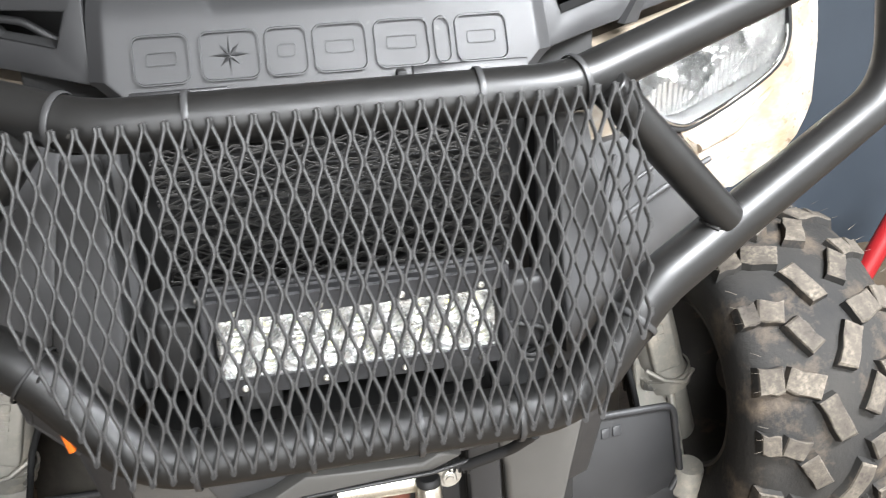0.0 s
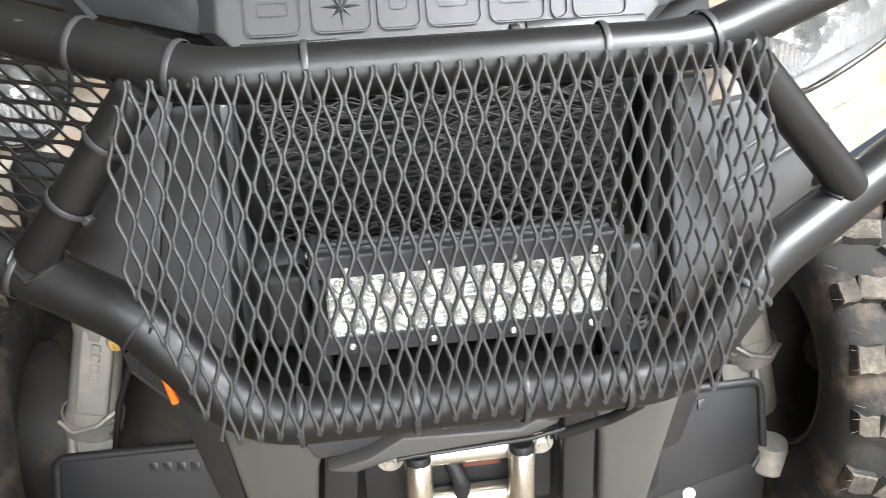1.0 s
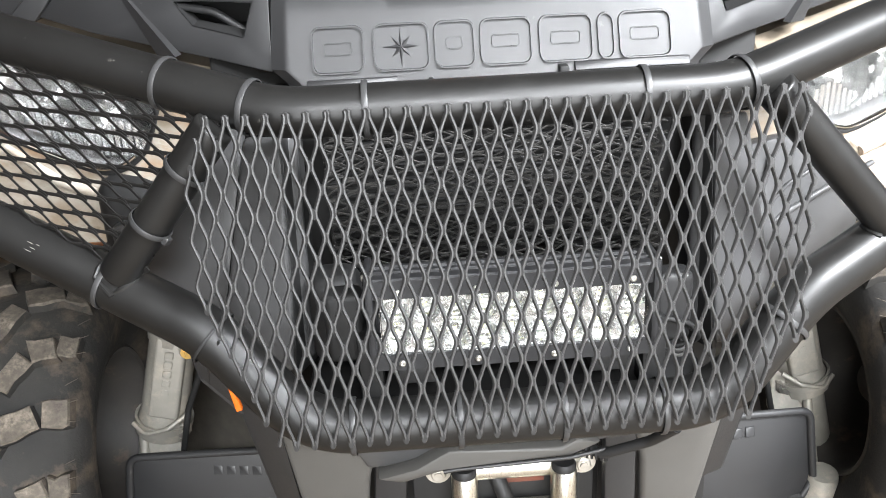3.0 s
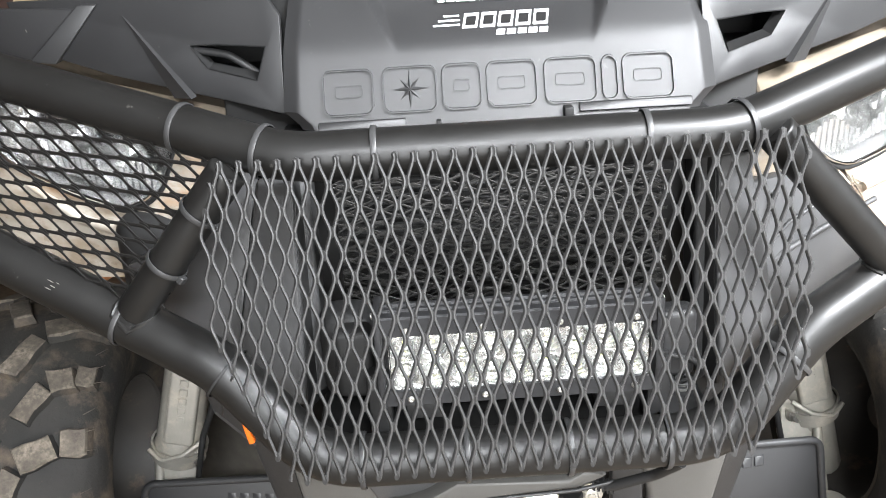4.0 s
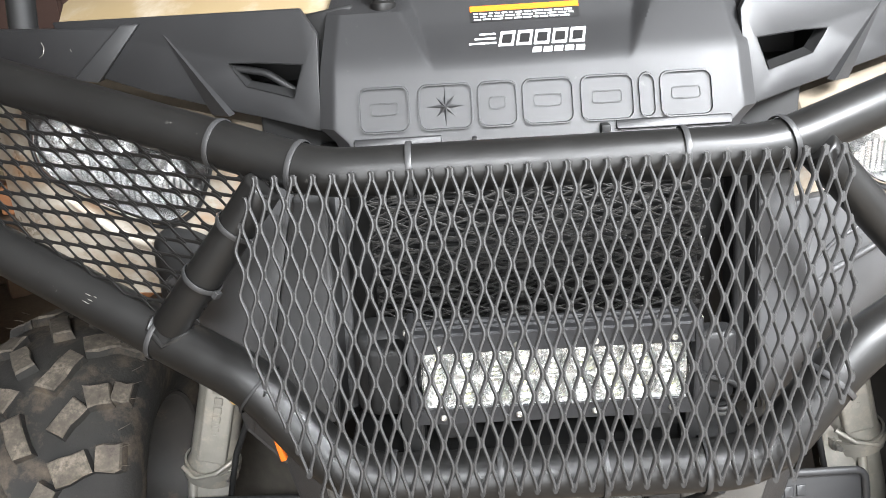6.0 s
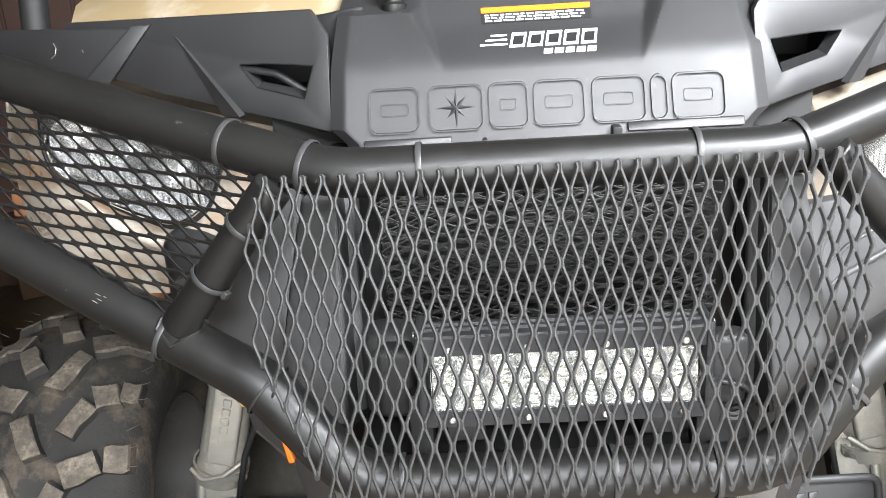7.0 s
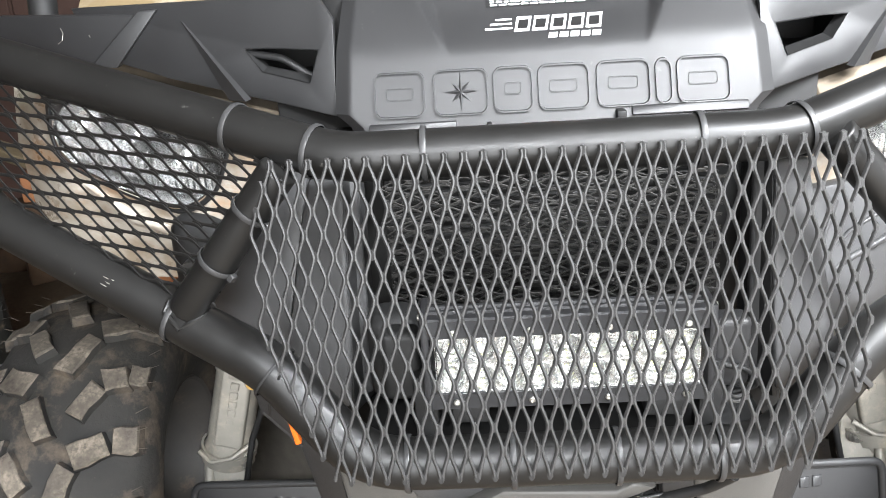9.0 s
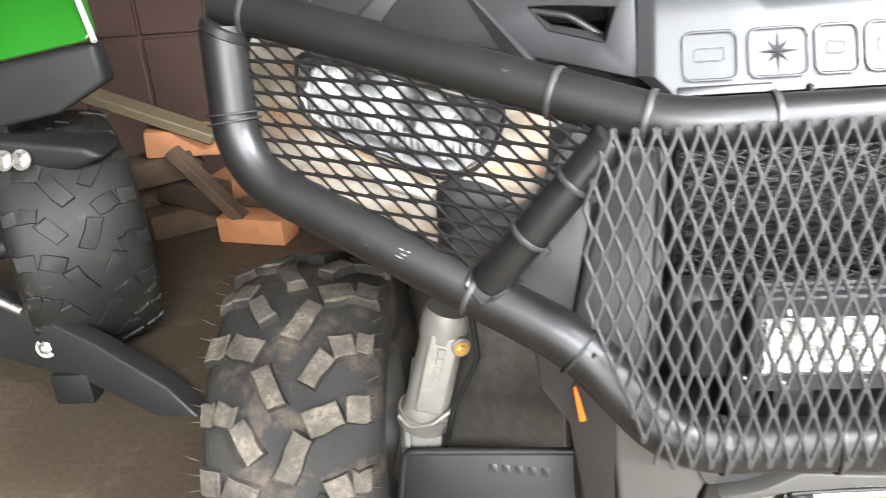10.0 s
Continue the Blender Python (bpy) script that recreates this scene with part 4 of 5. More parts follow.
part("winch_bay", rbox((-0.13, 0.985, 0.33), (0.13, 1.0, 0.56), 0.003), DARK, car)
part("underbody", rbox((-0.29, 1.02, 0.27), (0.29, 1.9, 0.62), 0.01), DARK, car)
part("amber_marker", bevelled(plate([(-0.3025, 0.872, 0.640), (-0.2990, 0.872, 0.638), (-0.2885, 0.875, 0.593), (-0.2955, 0.875, 0.591)], (0, 0.008, 0)), 0.0012, 2), AMBER, car, "orange reflector strip")

lead = thing("roller_fairlead", 0.0, 0.92, 0.36, "steel roller fairlead bolted below the bumper", "fairlead")
part("back_plate", rbox((-0.112, 0.935, 0.365), (0.112, 0.945, 0.505), 0.003), DARK, lead)
for x in (-0.050, 0.068):
    part("upright_roller", lathe([(0, 0.0001), (0, 0.013), (0.003, 0.0155), (0.100, 0.0155), (0.103, 0.013), (0.103, 0.0001)], (x, 0.900, 0.365), (0, 0, 1), 28), ROLLER, lead)
    part("roller_cap", lathe([(0, 0.0001), (0, 0.0145), (0.006, 0.0145), (0.009, 0.012), (0.009, 0.0001)], (x, 0.900, 0.468), (0, 0, 1), 24), DARK, lead)
part("top_bar", rbox((-0.092, 0.925, 0.482), (0.108, 0.940, 0.492), 0.003), DARK, lead)
for z in (0.458, 0.392):
    part("level_roller", lathe([(0, 0.0001), (0, 0.012), (0.002, 0.014), (0.108, 0.014), (0.110, 0.012), (0.110, 0.0001)], (-0.045, 0.922, z), (1, 0, 0), 24), ROLLER, lead)
for x in (-0.080, 0.098):
    part("bolt", bolt((x, 0.934, 0.448), (0, -1, 0), 0.010, 0.008), STEEL, lead)
part("hook_strap", rbox((-0.012, 0.934, 0.424), (0.050, 0.9345, 0.446), 0.0002, 1), RUST, lead, "dark red-brown strap end")
part("hawse_rope", sweep(fillet([Vector(p) for p in ((-0.03, 0.95, 0.46), (-0.012, 0.93, 0.445), (0.0, 0.915, 0.42), (0.0, 0.92, 0.38))], 0.02), 0.010, 14), DARK, lead)
hose = fillet([Vector(p) for p in ((0.165, 0.80, 0.585), (0.150, 0.835, 0.545), (0.10, 0.86, 0.512), (0.075, 0.89, 0.522))], 0.03, 8)
part("cable", sweep(hose, 0.006, 14), DARK, lead)
for k in range(5):
    part("cable_rib", lathe([(-0.001, 0.0065), (-0.001, 0.0085), (0.001, 0.0085), (0.001, 0.0065)], (0.088 + k * 0.005, 0.868 - k * 0.002, 0.513), (1, -0.3, 0.1), 16), DARK, lead)


# ---- wheels ----
TW = 0.255
CX, CY, CZ = 0.688, 1.28, 0.30


def crown(x):
    """Radius of the tread's base, falling off in a round shoulder."""
    t = min(1.0, abs(x) / (TW / 2))
    return 0.307 - 0.030 * t ** 2.4


def tyre():
    w = TW / 2
    half = [(w * k / 8, crown(w * k / 8)) for k in range(8)]
    half += [(w * 0.97, 0.270), (w * 1.01, 0.252), (w * 1.02, 0.230), (w * 1.0, 0.205), (w * 0.93, 0.178), (w * 0.84, 0.160), (w * 0.78, 0.150)]
    prof = [(-x, r) for x, r in reversed(half)] + half[1:]
    return lathe(prof, (0, 0, 0), (1, 0, 0), 72)


def lug(x0, length, width, angle, height, hairs=0, seed=0):
    """A block of tread at x0, on top of the tyre: the length runs across it before the turn by angle."""
    b = Build()
    ca, sa = math.cos(radians(angle)), math.sin(radians(angle))
    rnd_ = random.Random(seed * 31 + int(x0 * 1000))
    jit = [(rnd_.uniform(-0.09, 0.09), rnd_.uniform(-0.13, 0.13)) for _ in range(8)]
    vs = []
    for lift, k in ((-0.004, 1.06), (height * 0.85, 0.95), (height, 0.84)):
        for (a, c), (ja, jc) in zip(((-1, -1), (-0.33, -1.08), (0.33, -1.08), (1, -1), (1, 1), (0.33, 0.92), (-0.33, 0.92), (-1, 1)), jit):
            px, py = (a + ja) * length / 2 * k + rnd_.uniform(-0.0008, 0.0008), (c + jc) * width / 2 * k + rnd_.uniform(-0.0008, 0.0008)
            x = x0 + px * ca - py * sa
            y = px * sa + py * ca
            r = crown(x) + lift + (rnd_.uniform(-0.0022, 0.0004) if lift > 0 else 0)
            vs.append((x, r * math.sin(y / 0.307), r * math.cos(y / 0.307)))
    n = 8
    fs, ms = [], []
    for lev in range(2):
        for i in range(n):
            a, c = lev * n + i, lev * n + (i + 1) % n
            fs.append((a, c, c + n, a + n))
            ms.append(0 if lev == 0 else 1)
    b.v, b.f, b.m = vs, fs + [(2 * n, 2 * n + 1, 2 * n + 2, 2 * n + 5, 2 * n + 6, 2 * n + 7), (2 * n + 2, 2 * n + 3, 2 * n + 4, 2 * n + 5)], ms + [1, 1]
    for h in range(hairs):
        sgn = 1 if x0 > 0 else -1
        base = Vector((x0 + sgn * length * 0.35, (h - 0.5) * width * 0.6, crown(x0) + height * (0.3 + 0.4 * h)))
        tip = base + Vector((sgn * 0.017, 0.004 * h, 0.003))
        sweep([base, tip], [0.0006, 0.0002], 5, b, 1)
    return b


# two arches of blocks in turn, each a long block swinging in towards the middle, one beside it and one on the shoulder
def arches(seed, high=1.0):
    return [[(lug(0.019, 0.072, 0.031, 66, 0.016 * high, 0, seed), -13.0), (lug(0.060, 0.050, 0.038, 24, 0.016 * high, 0, seed), -2.2), (lug(0.104, 0.036, 0.042, 2, 0.015 * high, 3, seed), 0.0)],
            [(lug(0.047, 0.062, 0.029, 60, 0.016 * high, 0, seed), -8.2), (lug(0.080, 0.036, 0.036, 18, 0.016 * high, 0, seed), -1.0), (lug(0.110, 0.026, 0.036, 0, 0.014 * high, 3, seed), 0.3)]]


ARCHMESH = [[[(b.mesh("lug", [RUBBER, LUGTOP], 20), d) for b, d in arch] for arch in arches(seed)] for seed in range(4)]
QARCH = [[[(b.mesh("lug", [MUD, MUD], 20), d) for b, d in arch] for arch in arches(9, 0.38)]]
QTYRE = tyre().mesh("tyre", [MUD], 40)
TYREMESH = tyre().mesh("tyre", [RUBBER], 40)


def tread(w, sets, phase, first):
    """Eighteen arches on either half; at the angle phase, forward of the top, stands a long one on the side of first."""
    rnd_ = random.Random(4)
    for k in range(18):
        for half in (1, -1):
            for me, d in sets[(k // 2 + (half > 0)) % len(sets)][(k + (half != first)) % 2]:
                a = radians(-phase - 20.0 * k + d + rnd_.uniform(-0.6, 0.6))
                l = new("lug", me)
                l.parent = w
                l.matrix_basis = Matrix.Rotation(-a, 4, "X") @ Matrix.Diagonal((half * rnd_.uniform(0.98, 1.02), rnd_.uniform(0.94, 1.06), rnd_.uniform(0.995, 1.004), 1))


def wheel(cx, cy, cz, parent, turn=0.0, s=1):
    m = Matrix.Translation((cx, cy, cz)) @ Matrix.Rotation(turn, 4, "Z")
    w = new("wheel", TYREMESH)
    w["label"] = "black off-road tyre with dusty tread blocks"
    w.parent = parent
    w.matrix_parent_inverse = parent.matrix_world.inverted()
    w.matrix_basis = m @ Matrix.Diagonal((1.0, 0.932, 0.932, 1))
    bpy.context.view_layer.update()
    tread(w, ARCHMESH, 29.5 if s < 0 else 39.8, -1 if s < 0 else 1)
    rim = Build()
    lathe([(-0.104, 0.160), (-0.108, 0.154), (-0.104, 0.149), (-0.088, 0.146), (-0.06, 0.134), (0.02, 0.130), (0.038, 0.120), (0.046, 0.085), (0.036, 0.060), (0.030, 0.0001)], (0, 0, 0), (s, 0, 0), 48, rim)
    lathe([(0.020, 0.0001), (0.020, 0.034), (-0.030, 0.036), (-0.036, 0.030), (-0.036, 0.0001)], (0, 0, 0), (s, 0, 0), 28, rim)
    r = part("rim", rim, RIMM, None)
    r.parent = w
    return w


for s in (-1, 1):
    wheel(s * CX, CY, CZ, car, 0.0, s)

# ---- suspension behind the front wheels ----
for s in (-1, 1):
    ox = 0.028 if s > 0 else 0.0
    top, low = Vector((s * (0.475 + ox), 1.315, 0.505)), Vector((s * (0.535 + ox), 1.325, 0.285))
    ax = (low - top).normalized()
    shock = part("shock_absorber", lathe([(0, 0.0001), (0, 0.036), (0.012, 0.040), (0.05, 0.040), (0.055, 0.037), (0.20, 0.039), (0.215, 0.045), (0.235, 0.045), (0.24, 0.034), (0.36, 0.034), (0.36, 0.0001)], top, ax, 20), ALLOY, car, "dusty aluminium shock absorber body")
    side_ = Vector((-s * 1.0, 0, -0.25)).normalized()
    for d, mcol in ((0.057, BRASS), (0.228, STEEL)):
        o = top + ax * d + Vector((-s * (0.030 if d < 0.1 else 0.032), -0.03 if d < 0.1 else -0.012, 0))
        part("lug_ear", lathe([(-0.014, 0.0001), (-0.014, 0.014), (0.010, 0.016), (0.014, 0.012), (0.014, 0.0001)], o, (-s * 0.4, -1, 0), 18), ALLOY, shock)
        part("bolt", bolt(o + Vector((-s * 0.004, -0.014, 0)), (-s * 0.4, -1, 0), 0.008, 0.006), mcol, shock)
    part("clamp_ring", lathe([(-0.006, 0.044), (-0.006, 0.048), (0.006, 0.048), (0.006, 0.044)], top + ax * 0.212, ax, 24), ALLOY, shock)
    face_ = Vector((-s * 0.004, -0.0375, 0))
    part("cast_flat", rbox((-0.024, -0.004, -0.075), (0.024, 0.02, 0.075), 0.006, 3, Matrix.Translation(top + ax * 0.112 + face_) @ Matrix.Rotation(-s * 0.265, 4, "Y")), ALLOY, shock)
    for k in range(6):
        part("moulded_bar", rbox((-0.007, -0.0055, -0.0065), (0.007, 0.0, 0.0065), 0.0015, 1, Matrix.Translation(top + ax * (0.065 + k * 0.0175) + face_) @ Matrix.Rotation(-s * 0.265, 4, "Y")), ALLOY, shock)
    part("clamp_rib", sweep(fillet([top + ax * 0.200 + Vector((s * 0.045, -0.03, 0)), top + ax * 0.214 + Vector((s * 0.020, -0.047, 0)), top + ax * 0.206 + Vector((-s * 0.016, -0.047, 0)), top + ax * 0.188 + Vector((-s * 0.042, -0.034, 0))], 0.015, 5), 0.004, 10), ALLOY, shock)
    knuckle = [(s * x, y, z) for x, y, z in ((0.500, 1.345, 0.47), (0.537, 1.34, 0.40), (0.574, 1.315, 0.30), (0.578, 1.28, 0.20), (0.566, 1.23, 0.135), (0.535, 1.22, 0.13), (0.505, 1.31, 0.24))]
    part("knuckle_foot", lathe([(0, 0.0001), (0, 0.032), (0.006, 0.035), (0.05, 0.024), (0.05, 0.0001)], (s * 0.555, 1.205, 0.138), (0, -0.15, 1), 24), ALLOY, car)
    part("knuckle", bevelled(plate(knuckle, (0, 0.016, 0)), 0.005, 3), ALLOY, car, "dusty cast aluminium knuckle")
    part("knuckle_rib", sweep([Vector((s * 0.540, 1.333, 0.40)), Vector((s * 0.562, 1.300, 0.28)), Vector((s * 0.556, 1.222, 0.16))], [0.006, 0.008, 0.007], 12), ALLOY, car)
    part("brake_line", sweep(fillet([Vector((s * 0.435, 1.24, 0.56)), Vector((s * 0.43, 1.26, 0.44)), Vector((s * 0.475, 1.28, 0.34)), Vector((s * 0.51, 1.28, 0.20))], 0.05, 8), 0.005, 10), DARK, car)
    gx = 0.035 if s < 0 else 0.0
    arm = [(s * 0.285, 1.16, 0.335), (s * (0.49 + gx), 1.19, 0.318), (s * (0.525 + gx), 1.195, 0.300), (s * (0.540 + gx), 1.20, 0.18), (s * (0.520 + gx), 1.19, 0.150), (s * 0.28, 1.12, 0.16)]
    ag = part("arm_guard", bevelled(plate(arm, (0, 0.012, 0)), 0.004, 2), PLASTIC, car, "black plastic guard on the lower control arm")
    low_ = [(s * 0.28, 1.150, 0.168), (s * (0.52 + gx), 1.186, 0.158), (s * (0.548 + gx), 1.19, 0.13), (s * (0.55 + gx), 1.19, 0.07), (s * 0.28, 1.12, 0.05)]
    part("arm_skid", bevelled(plate(low_, (0, 0.05, 0)), 0.008, 2), DARK, car, "black lower control arm under its guard")
    rimline = fillet([Vector((s * 0.285, 1.158, 0.337)), Vector((s * (0.515 + gx), 1.192, 0.316)), Vector((s * (0.538 + gx), 1.195, 0.18)), Vector((s * (0.52 + gx), 1.19, 0.15))], 0.025, 8)
    part("guard_rim", sweep(rimline, 0.006, 12), PLASTIC, ag)
    for k in range(5):
        x0, x1 = 0.325 + k * 0.020, 0.340 + k * 0.020
        q = [Vector((s * x, 1.1600 + 0.146 * (x - 0.285) + 0.23 * (z - 0.335), z)) for x, z in ((x0, 0.290), (x1, 0.290), (x1, 0.306), (x0, 0.306))]
        part("moulded_bar", bevelled(plate(q, (0, 0.006, 0)), 0.001, 1), PLASTIC, ag)
    part("bolt", bolt((s * 0.40, 1.160, 0.135), (0, -1, 0.3), 0.007, 0.006), STEEL, ag)
    part("inner_liner", bevelled(plate([(s * 0.29, 1.45, 0.62), (s * 0.60, 1.62, 0.62), (s * 0.60, 1.60, 0.02), (s * 0.29, 1.44, 0.02)], (0, 0.01, 0)), 0.003, 1), DUSTY, car)
    part("lower_arm", sweep([Vector((s * 0.27, 1.25, 0.25)), Vector((s * 0.56, 1.33, 0.16))], 0.018, 16), DARK, car)
    part("wheel_arch", bevelled(plate([(s * 0.30, 1.06, 0.80), (s * 0.66, 1.16, 0.80), (s * 0.70, 1.5, 0.74), (s * 0.70, 1.75, 0.72), (s * 0.30, 1.75, 0.72)], (0, 0, 0.012)), 0.004, 1), DARK, car)


# ---- cable ties ----
def nearest(line, x):
    i = min(range(len(line) - 1), key=lambda k: abs((line[k][0] + line[k + 1][0]) / 2 - x) if (line[k][0] - x) * (line[k + 1][0] - x) <= 0 else 9)
    a, c = line[i], line[i + 1]
    t = (x - a[0]) / (c[0] - a[0]) if abs(c[0] - a[0]) > 1e-6 else 0.5
    return a.lerp(c, max(0, min(1, t))), (c - a).normalized()


def cable_tie(p, axis, r, width=0.0056, slant=0.0, head=200, material=None, thick=0.0014):
    axis = Vector(axis).normalized()
    axis = (axis + Vector((0, 0, slant))).normalized()
    t = thing("cable_tie", *p, "grey-black nylon cable tie round the bumper tube" if width > 0.003 else "thin black cable tie round the bumper tube", "cable tie", "cable ties on the bumper")
    w = width / 2
    prof = [(-w, r), (-w, r + thick * 0.7), (-w * 0.6, r + thick), (w * 0.6, r + thick), (w, r + thick * 0.7), (w, r)]
    part("strap", lathe(prof, p, axis, 40), material or TIE, t)
    s = (Vector((0, 0, 1)) - axis * axis.z).normalized()
    u = axis.cross(s)
    a = radians(head)
    d = s * math.cos(a) + u * math.sin(a)
    m = Matrix((axis, axis.cross(d), d)).transposed().to_4x4()
    m.translation = Vector(p) + d * (r + 0.003)
    part("head", rbox((-width * 0.75, -0.004, -0.003), (width * 0.75, 0.004, 0.003), 0.0008, 1, m), material or TIE, t)
    return t


for x in (-0.618, -0.312, -0.232, -0.127, 0.125, 0.219):
    p, a = nearest(TOP, x)
    cable_tie(p, a, RT + 0.0006 + (0.0008 if abs(x) < 0.24 else 0))
for x in (-0.398, -0.163, -0.057, 0.047, 0.147, 0.276):
    p, a = nearest(LOW, x)
    cable_tie(p, a, RL + 0.0006 + (0.0008 if abs(x) < 0.3 else 0))
a_, ax = BRACES[-1]
for d in (0.048, 0.118):
    cable_tie(a_ + ax * d, ax, RB + 0.0012)
for z in (0.948, 0.918):
    i = min(range(len(LOW) // 2), key=lambda k: abs(LOW[k].z - z))
    cable_tie(LOW[i], LOW[i + 1] - LOW[i], RL + 0.0008, 0.0022, material=DARK)


p, a = nearest(LOW, -0.296)
tie_ = cable_tie(p, a, RL + 0.002, 0.0030, material=DARK)
tail = fillet([p + Vector((0.012, -0.026, 0.010)), p + Vector((-0.004, -0.020, -0.024)), p + Vector((-0.014, 0.006, -0.055))], 0.03, 6)
part("tail", sweep(tail, [0.0016] * (len(tail) - 1) + [0.0008], 8), DARK, tie_)


# ---- labels on the front panel ----
def flat(x0, x1, z0, z1, lift, mi, b, lean=0.0):
    zc = (z0 + z1) / 2
    pts = [(x0 + lean * (z0 - zc), z0), (x1 + lean * (z0 - zc), z0), (x1 + lean * (z1 - zc), z1), (x0 + lean * (z1 - zc), z1)]
    vs = [(x, panel_centre(x, z) + recess(z) - lift, z) for x, z in pts]
    vs += [(x, y + lift + 0.001, z) for x, y, z in vs]
    return b.add(vs, [(0, 1, 2, 3), (0, 4, 5, 1), (1, 5, 6, 2), (2, 6, 7, 3), (3, 7, 4, 0)], mi)


dealer = thing("dealer_sticker", 0, 1.0, 1.01, "black and white printed sticker on the black front panel", "sticker")
b = Build()
for i in range(5):
    flat(-0.030 + i * 0.019, -0.014 + i * 0.019, 1.0105, 1.0235, 0.0012, 0, b, 0.35)
for k in range(3):
    flat(-0.063 + 0.006 * k, -0.034, 1.013 + k * 0.004, 1.0145 + k * 0.004, 0.0012, 0, b)
for i in range(5):
    flat(0.004 + i * 0.0115, 0.013 + i * 0.0115, 1.0035, 1.0080, 0.0012, 0, b, 0.35)
part("white_print", b, WHITE, dealer, smooth=0)
b = Build()
for i in range(5):
    flat(-0.0275 + i * 0.019, -0.0165 + i * 0.019, 1.0130, 1.0210, 0.0018, 0, b, 0.35)
part("black_print", b, BLACKV, dealer, smooth=0)

warn = thing("warning_label", 0, 1.02, 1.04, "orange and black warning label on the front panel", "sticker")
part("black_field", flat(-0.060, 0.060, 1.0335, 1.0435, 0.0010, 0, Build()), BLACKV, warn, smooth=0)
part("orange_band", flat(-0.060, 0.060, 1.0436, 1.0490, 0.0010, 0, Build()), ORANGEV, warn, smooth=0)
b = Build()
rnd = random.Random(11)
for k in range(3):
    x = -0.056
    while x < 0.05:
        w = rnd.uniform(0.004, 0.012)
        flat(x, min(x + w, 0.057), 1.0350 + k * 0.0028, 1.0364 + k * 0.0028, 0.0016, 0, b)
        x += w + 0.0022
part("print_bars", b, WHITE, warn, smooth=0)
part("hood_knob", lathe([(0, 0.0001), (0, 0.012), (0.01, 0.013), (0.018, 0.009), (0.02, 0.0001)], (-0.155, 1.065, 1.066), (0, -0.3, 1), 20), DARK, car)

# ---- what stands behind: quad, plough arm, bricks, boards ----
slab("wall_panel", (-3.0, 3.45, 0.0), (-0.4, 3.5, 2.6), WALLM, "brown board wall with upright joints behind the vehicles", "wall")
wp = bpy.data.objects["wall_panel"]
for i in range(9):
    part("board", rbox((-2.95 + i * 0.28, 3.438, 0.02), (-2.685 + i * 0.28, 3.45, 0.62), 0.004, 1), WALLM, wp)
    part("board", rbox((-2.95 + i * 0.28, 3.438, 0.635), (-2.685 + i * 0.28, 3.45, 1.6), 0.004, 1), WALLM, wp)
slab("curtain", (0.75, 2.35, 0.0), (3.3, 2.40, 2.4), NAVY, "dark navy sheet hanging behind the vehicle", "curtain")
quad = thing("quad_bike", -1.6, 2.3, 0, "bright green quad bike with a muddy black tyre", "vehicle")
qm = Matrix.Translation((-1.56, 2.14, 0.335)) @ Matrix.Rotation(radians(34), 4, "Z") @ Matrix.Diagonal((1.25, 1.04, 1.04, 1))
qw = new("wheel", QTYRE)
qw.parent = quad
qw.matrix_parent_inverse = quad.matrix_world.inverted()
qw.matrix_basis = qm
qw["label"] = "muddy black quad tyre"
tread(qw, QARCH, 20.0, 1)
fen = [(-2.05, 2.0, 0.80), (-1.52, 1.96, 0.822), (-1.28, 1.95, 0.858), (-1.33, 2.02, 0.99), (-1.45, 2.18, 1.08), (-2.05, 2.2, 1.10)]
part("green_fender", bevelled(plate(fen, (0.0, 0.05, 0.01)), 0.018, 3), GREEN, quad, "bright green plastic fender")
part("fender_edge", sweep([Vector((-1.272, 1.945, 0.858)), Vector((-1.31, 1.99, 0.94)), Vector((-1.35, 2.05, 1.02))], 0.007, 10), PAINTW, quad)
blk = [(-2.05, 1.99, 0.815), (-1.52, 1.945, 0.820), (-1.275, 1.94, 0.855), (-1.27, 1.95, 0.765), (-1.39, 1.93, 0.705), (-1.56, 1.94, 0.675), (-2.05, 1.98, 0.66)]
part("fender_flare", bevelled(plate(blk, (0, 0.06, 0)), 0.014, 3), DARK, quad, "black plastic fender flare")
part("foot_guard", bevelled(plate([(-2.1, 1.95, 0.66), (-1.58, 1.93, 0.655), (-1.36, 1.94, 0.62), (-1.32, 1.95, 0.59), (-1.40, 1.95, 0.565), (-1.60, 1.95, 0.575), (-2.1, 1.97, 0.57)], (0, 0.12, 0)), 0.016, 3), DARK, quad)
part("flare_stay", rbox((-1.62, 1.99, 0.60), (-1.56, 2.10, 0.74), 0.004, 1), DARK, quad)
part("axle", sweep([Vector((-1.56, 2.14, 0.335)), Vector((-2.1, 1.8, 0.34))], 0.03, 14), DARK, quad)
# two bright bolts added in place of long highlights on the foot guard
for x in (-1.548, -1.505):
    part("bolt", bolt((x, 1.925, 0.605), (0, -1, 0.4), 0.016, 0.012), STEEL, quad)
plough = thing("plough_arm", -1.5, 1.8, 0, "black steel plough push arm lying before the quad", "plough")
armp = [(-1.80, 1.89, 0.37), (-1.62, 1.86, 0.275), (-1.40, 1.83, 0.165), (-1.22, 1.78, 0.07), (-1.14, 1.75, 0.0), (-1.25, 1.76, 0.0), (-1.43, 1.82, 0.06), (-1.66, 1.86, 0.115), (-1.80, 1.89, 0.14)]
part("arm", bevelled(plate(armp, (0.02, 0.05, 0)), 0.006, 2), PLASTIC, plough)
part("bolt", bolt((-1.527, 1.843, 0.153), (0.1, -1, 0.3), 0.017, 0.012), STEEL, plough)
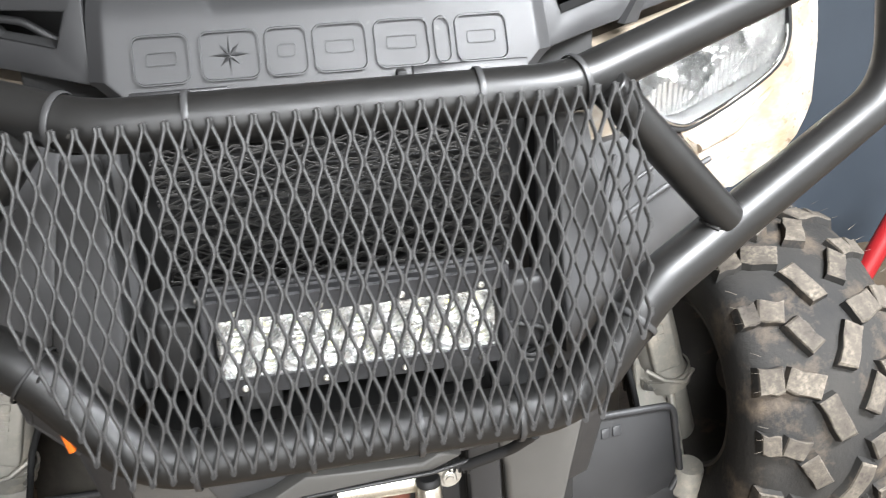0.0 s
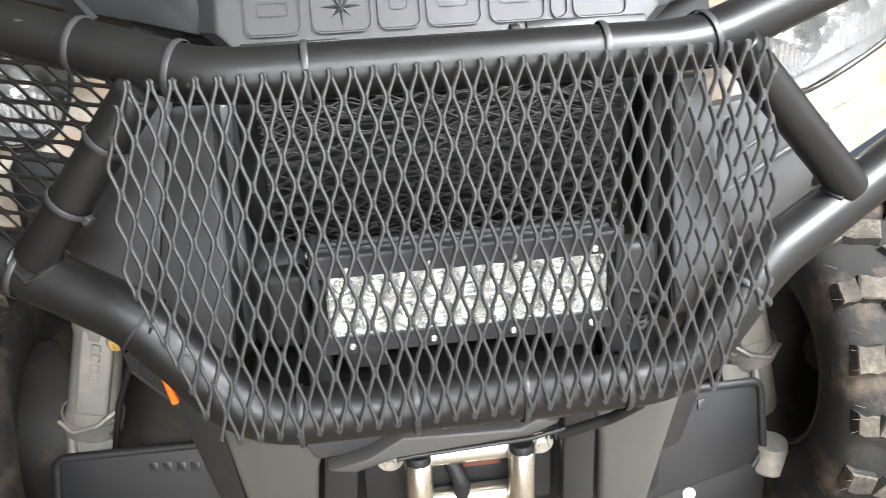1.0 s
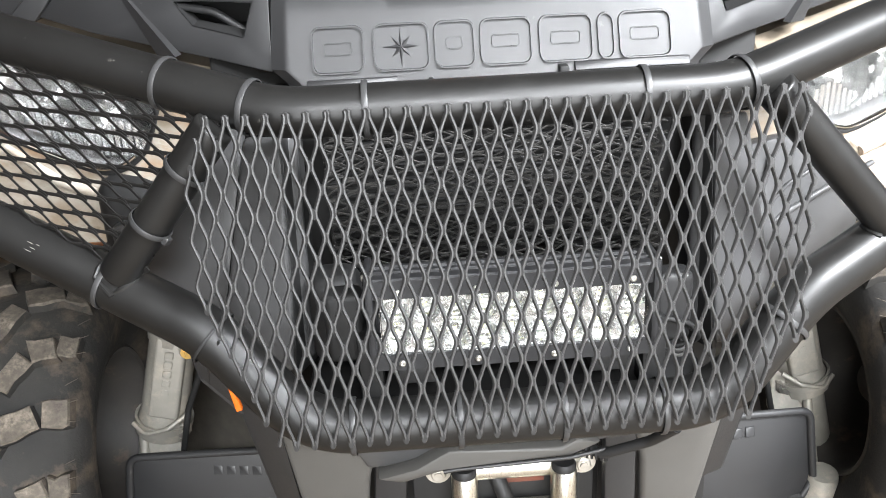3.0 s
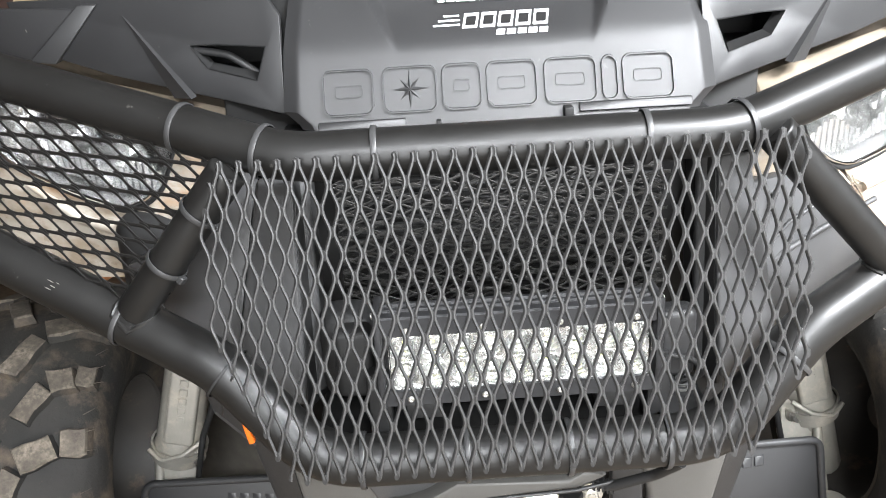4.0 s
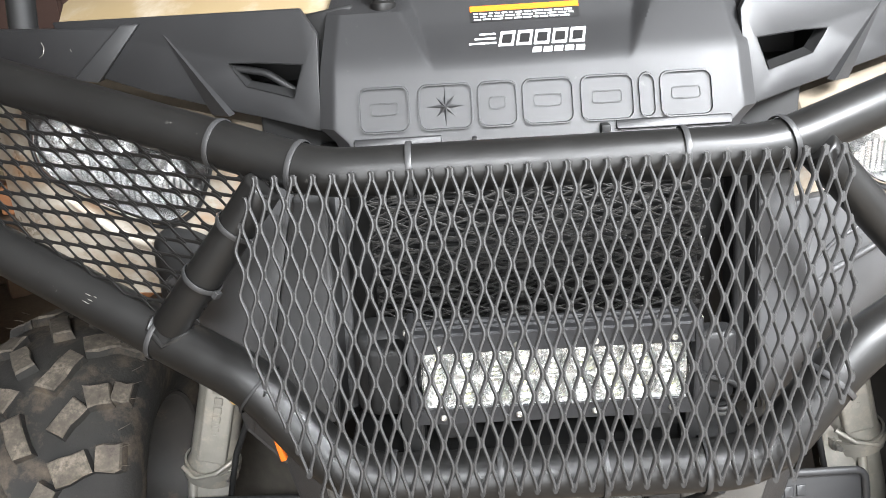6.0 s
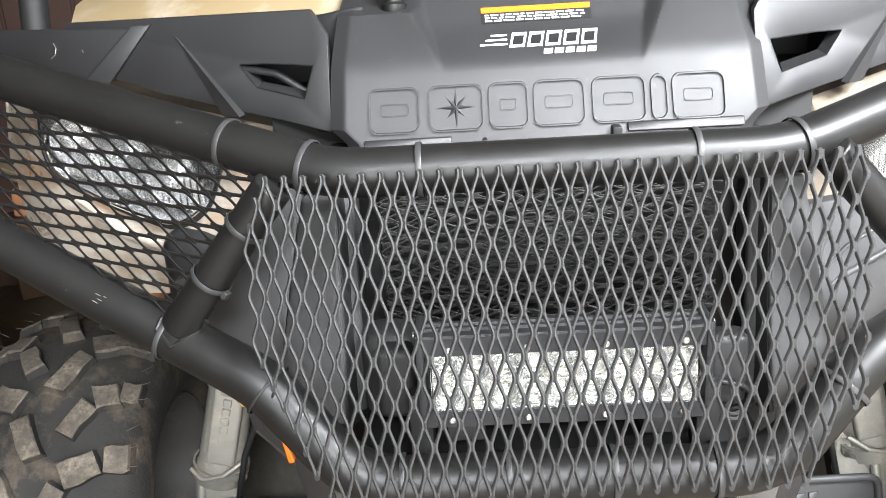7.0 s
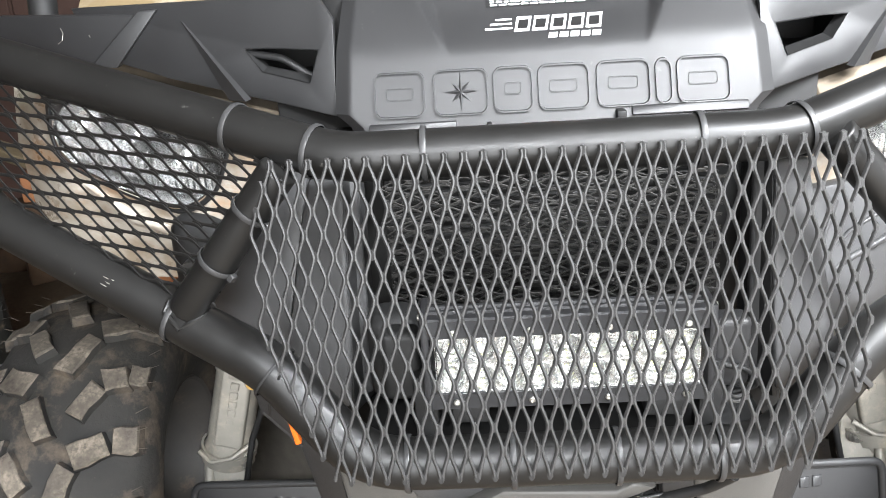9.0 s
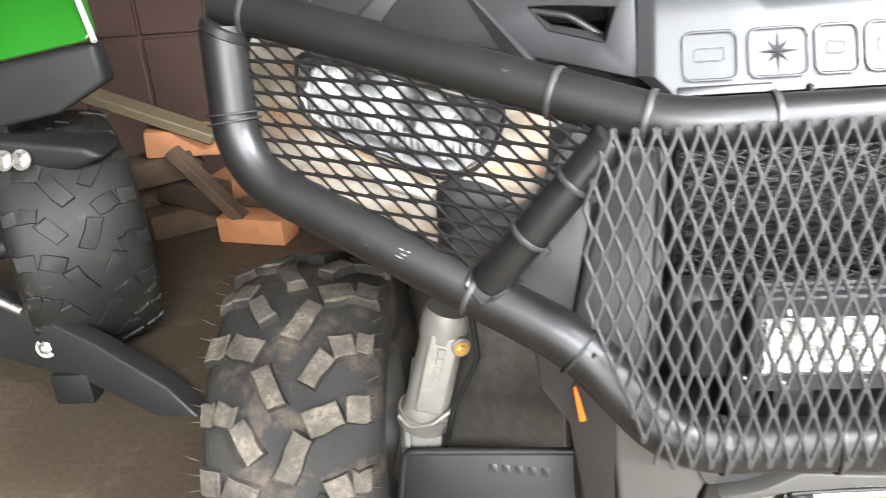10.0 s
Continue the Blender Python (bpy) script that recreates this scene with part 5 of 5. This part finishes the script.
part("bracket", rbox((-1.53, 1.82, 0.0), (-1.43, 1.90, 0.085), 0.006), DARK, plough)
part("link", sweep([Vector((-1.75, 1.85, 0.36)), Vector((-1.56, 1.84, 0.255))], 0.012, 12), STEEL, plough)

for x, y, z, rx, ry, rz in ((-1.29, 2.84, 0.0, 0, 0, -14), (-1.60, 2.96, 0.0, 0, 0, 32), (-1.55, 2.96, 0.10, 0, 7, -22), (-1.62, 2.93, 0.21, 6, -9, 6), (-1.54, 2.95, 0.295, 0, 4, 14),
                            (-1.36, 3.06, 0.0, 0, 0, 62), (-1.40, 3.08, 0.10, 8, -16, 40), (-1.15, 3.06, 0.0, 0, 0, 20), (-1.80, 3.05, 0.0, 0, 0, 5), (-1.82, 3.06, 0.098, 0, 3, -8)):
    bk = part("brick", rbox((-0.13, -0.06, 0), (0.13, 0.06, 0.095), 0.010, 2, pose(x, y, z, rx, ry, rz)), BRICK if (x, z) in ((-1.29, 0.0), (-1.54, 0.295), (-1.40, 0.10)) else OLDBRICK)
    tagged(bk, "clay brick lying in a loose pile by the wall", "brick", "loose bricks by the wall")
offcut = part("wood_offcut", rbox((-0.19, -0.03, -0.02), (0.19, 0.03, 0.02), 0.004, 1, pose(-1.43, 2.84, 0.19, 0, 48, -10)), OLDBRICK)
tagged(offcut, "dark brown wooden offcut leaning on the bricks", "board")
board = part("board", rbox((-0.36, -0.045, -0.018), (0.30, 0.045, 0.018), 0.004, 1, pose(-1.68, 2.93, 0.462, 0, 20, -6)), WOOD)
tagged(board, "weathered wooden board leaning across the bricks", "board")
for x, y, r in ((-1.30, 2.93, 0.06), (-1.22, 2.88, 0.045), (-1.42, 2.95, 0.05), (-1.08, 2.95, 0.06), (-0.98, 3.05, 0.07)):
    b = Build()
    lathe([(0, 0.0001), (0, r * 0.8), (r * 0.5, r), (r, r * 0.7), (r * 1.15, 0.0001)], (x, y, 0), (0.1, 0.15, 1), 7, b)
    tagged(part("stone", bevelled(b, 0.006, 1), WOOD, smooth=0), "brown rough stone on the floor by the bricks", "stone", "stones by the wall")
redbar = part("red_handle", sweep(fillet([Vector((1.460, 2.05, 0.0)), Vector((1.480, 2.05, -0.020)), Vector((1.558, 2.05, 0.153)), Vector((1.652, 2.05, 0.361))], 0.08), 0.028, 16), RED)
tagged(redbar, "red painted metal handle standing before the navy sheet", "handle")
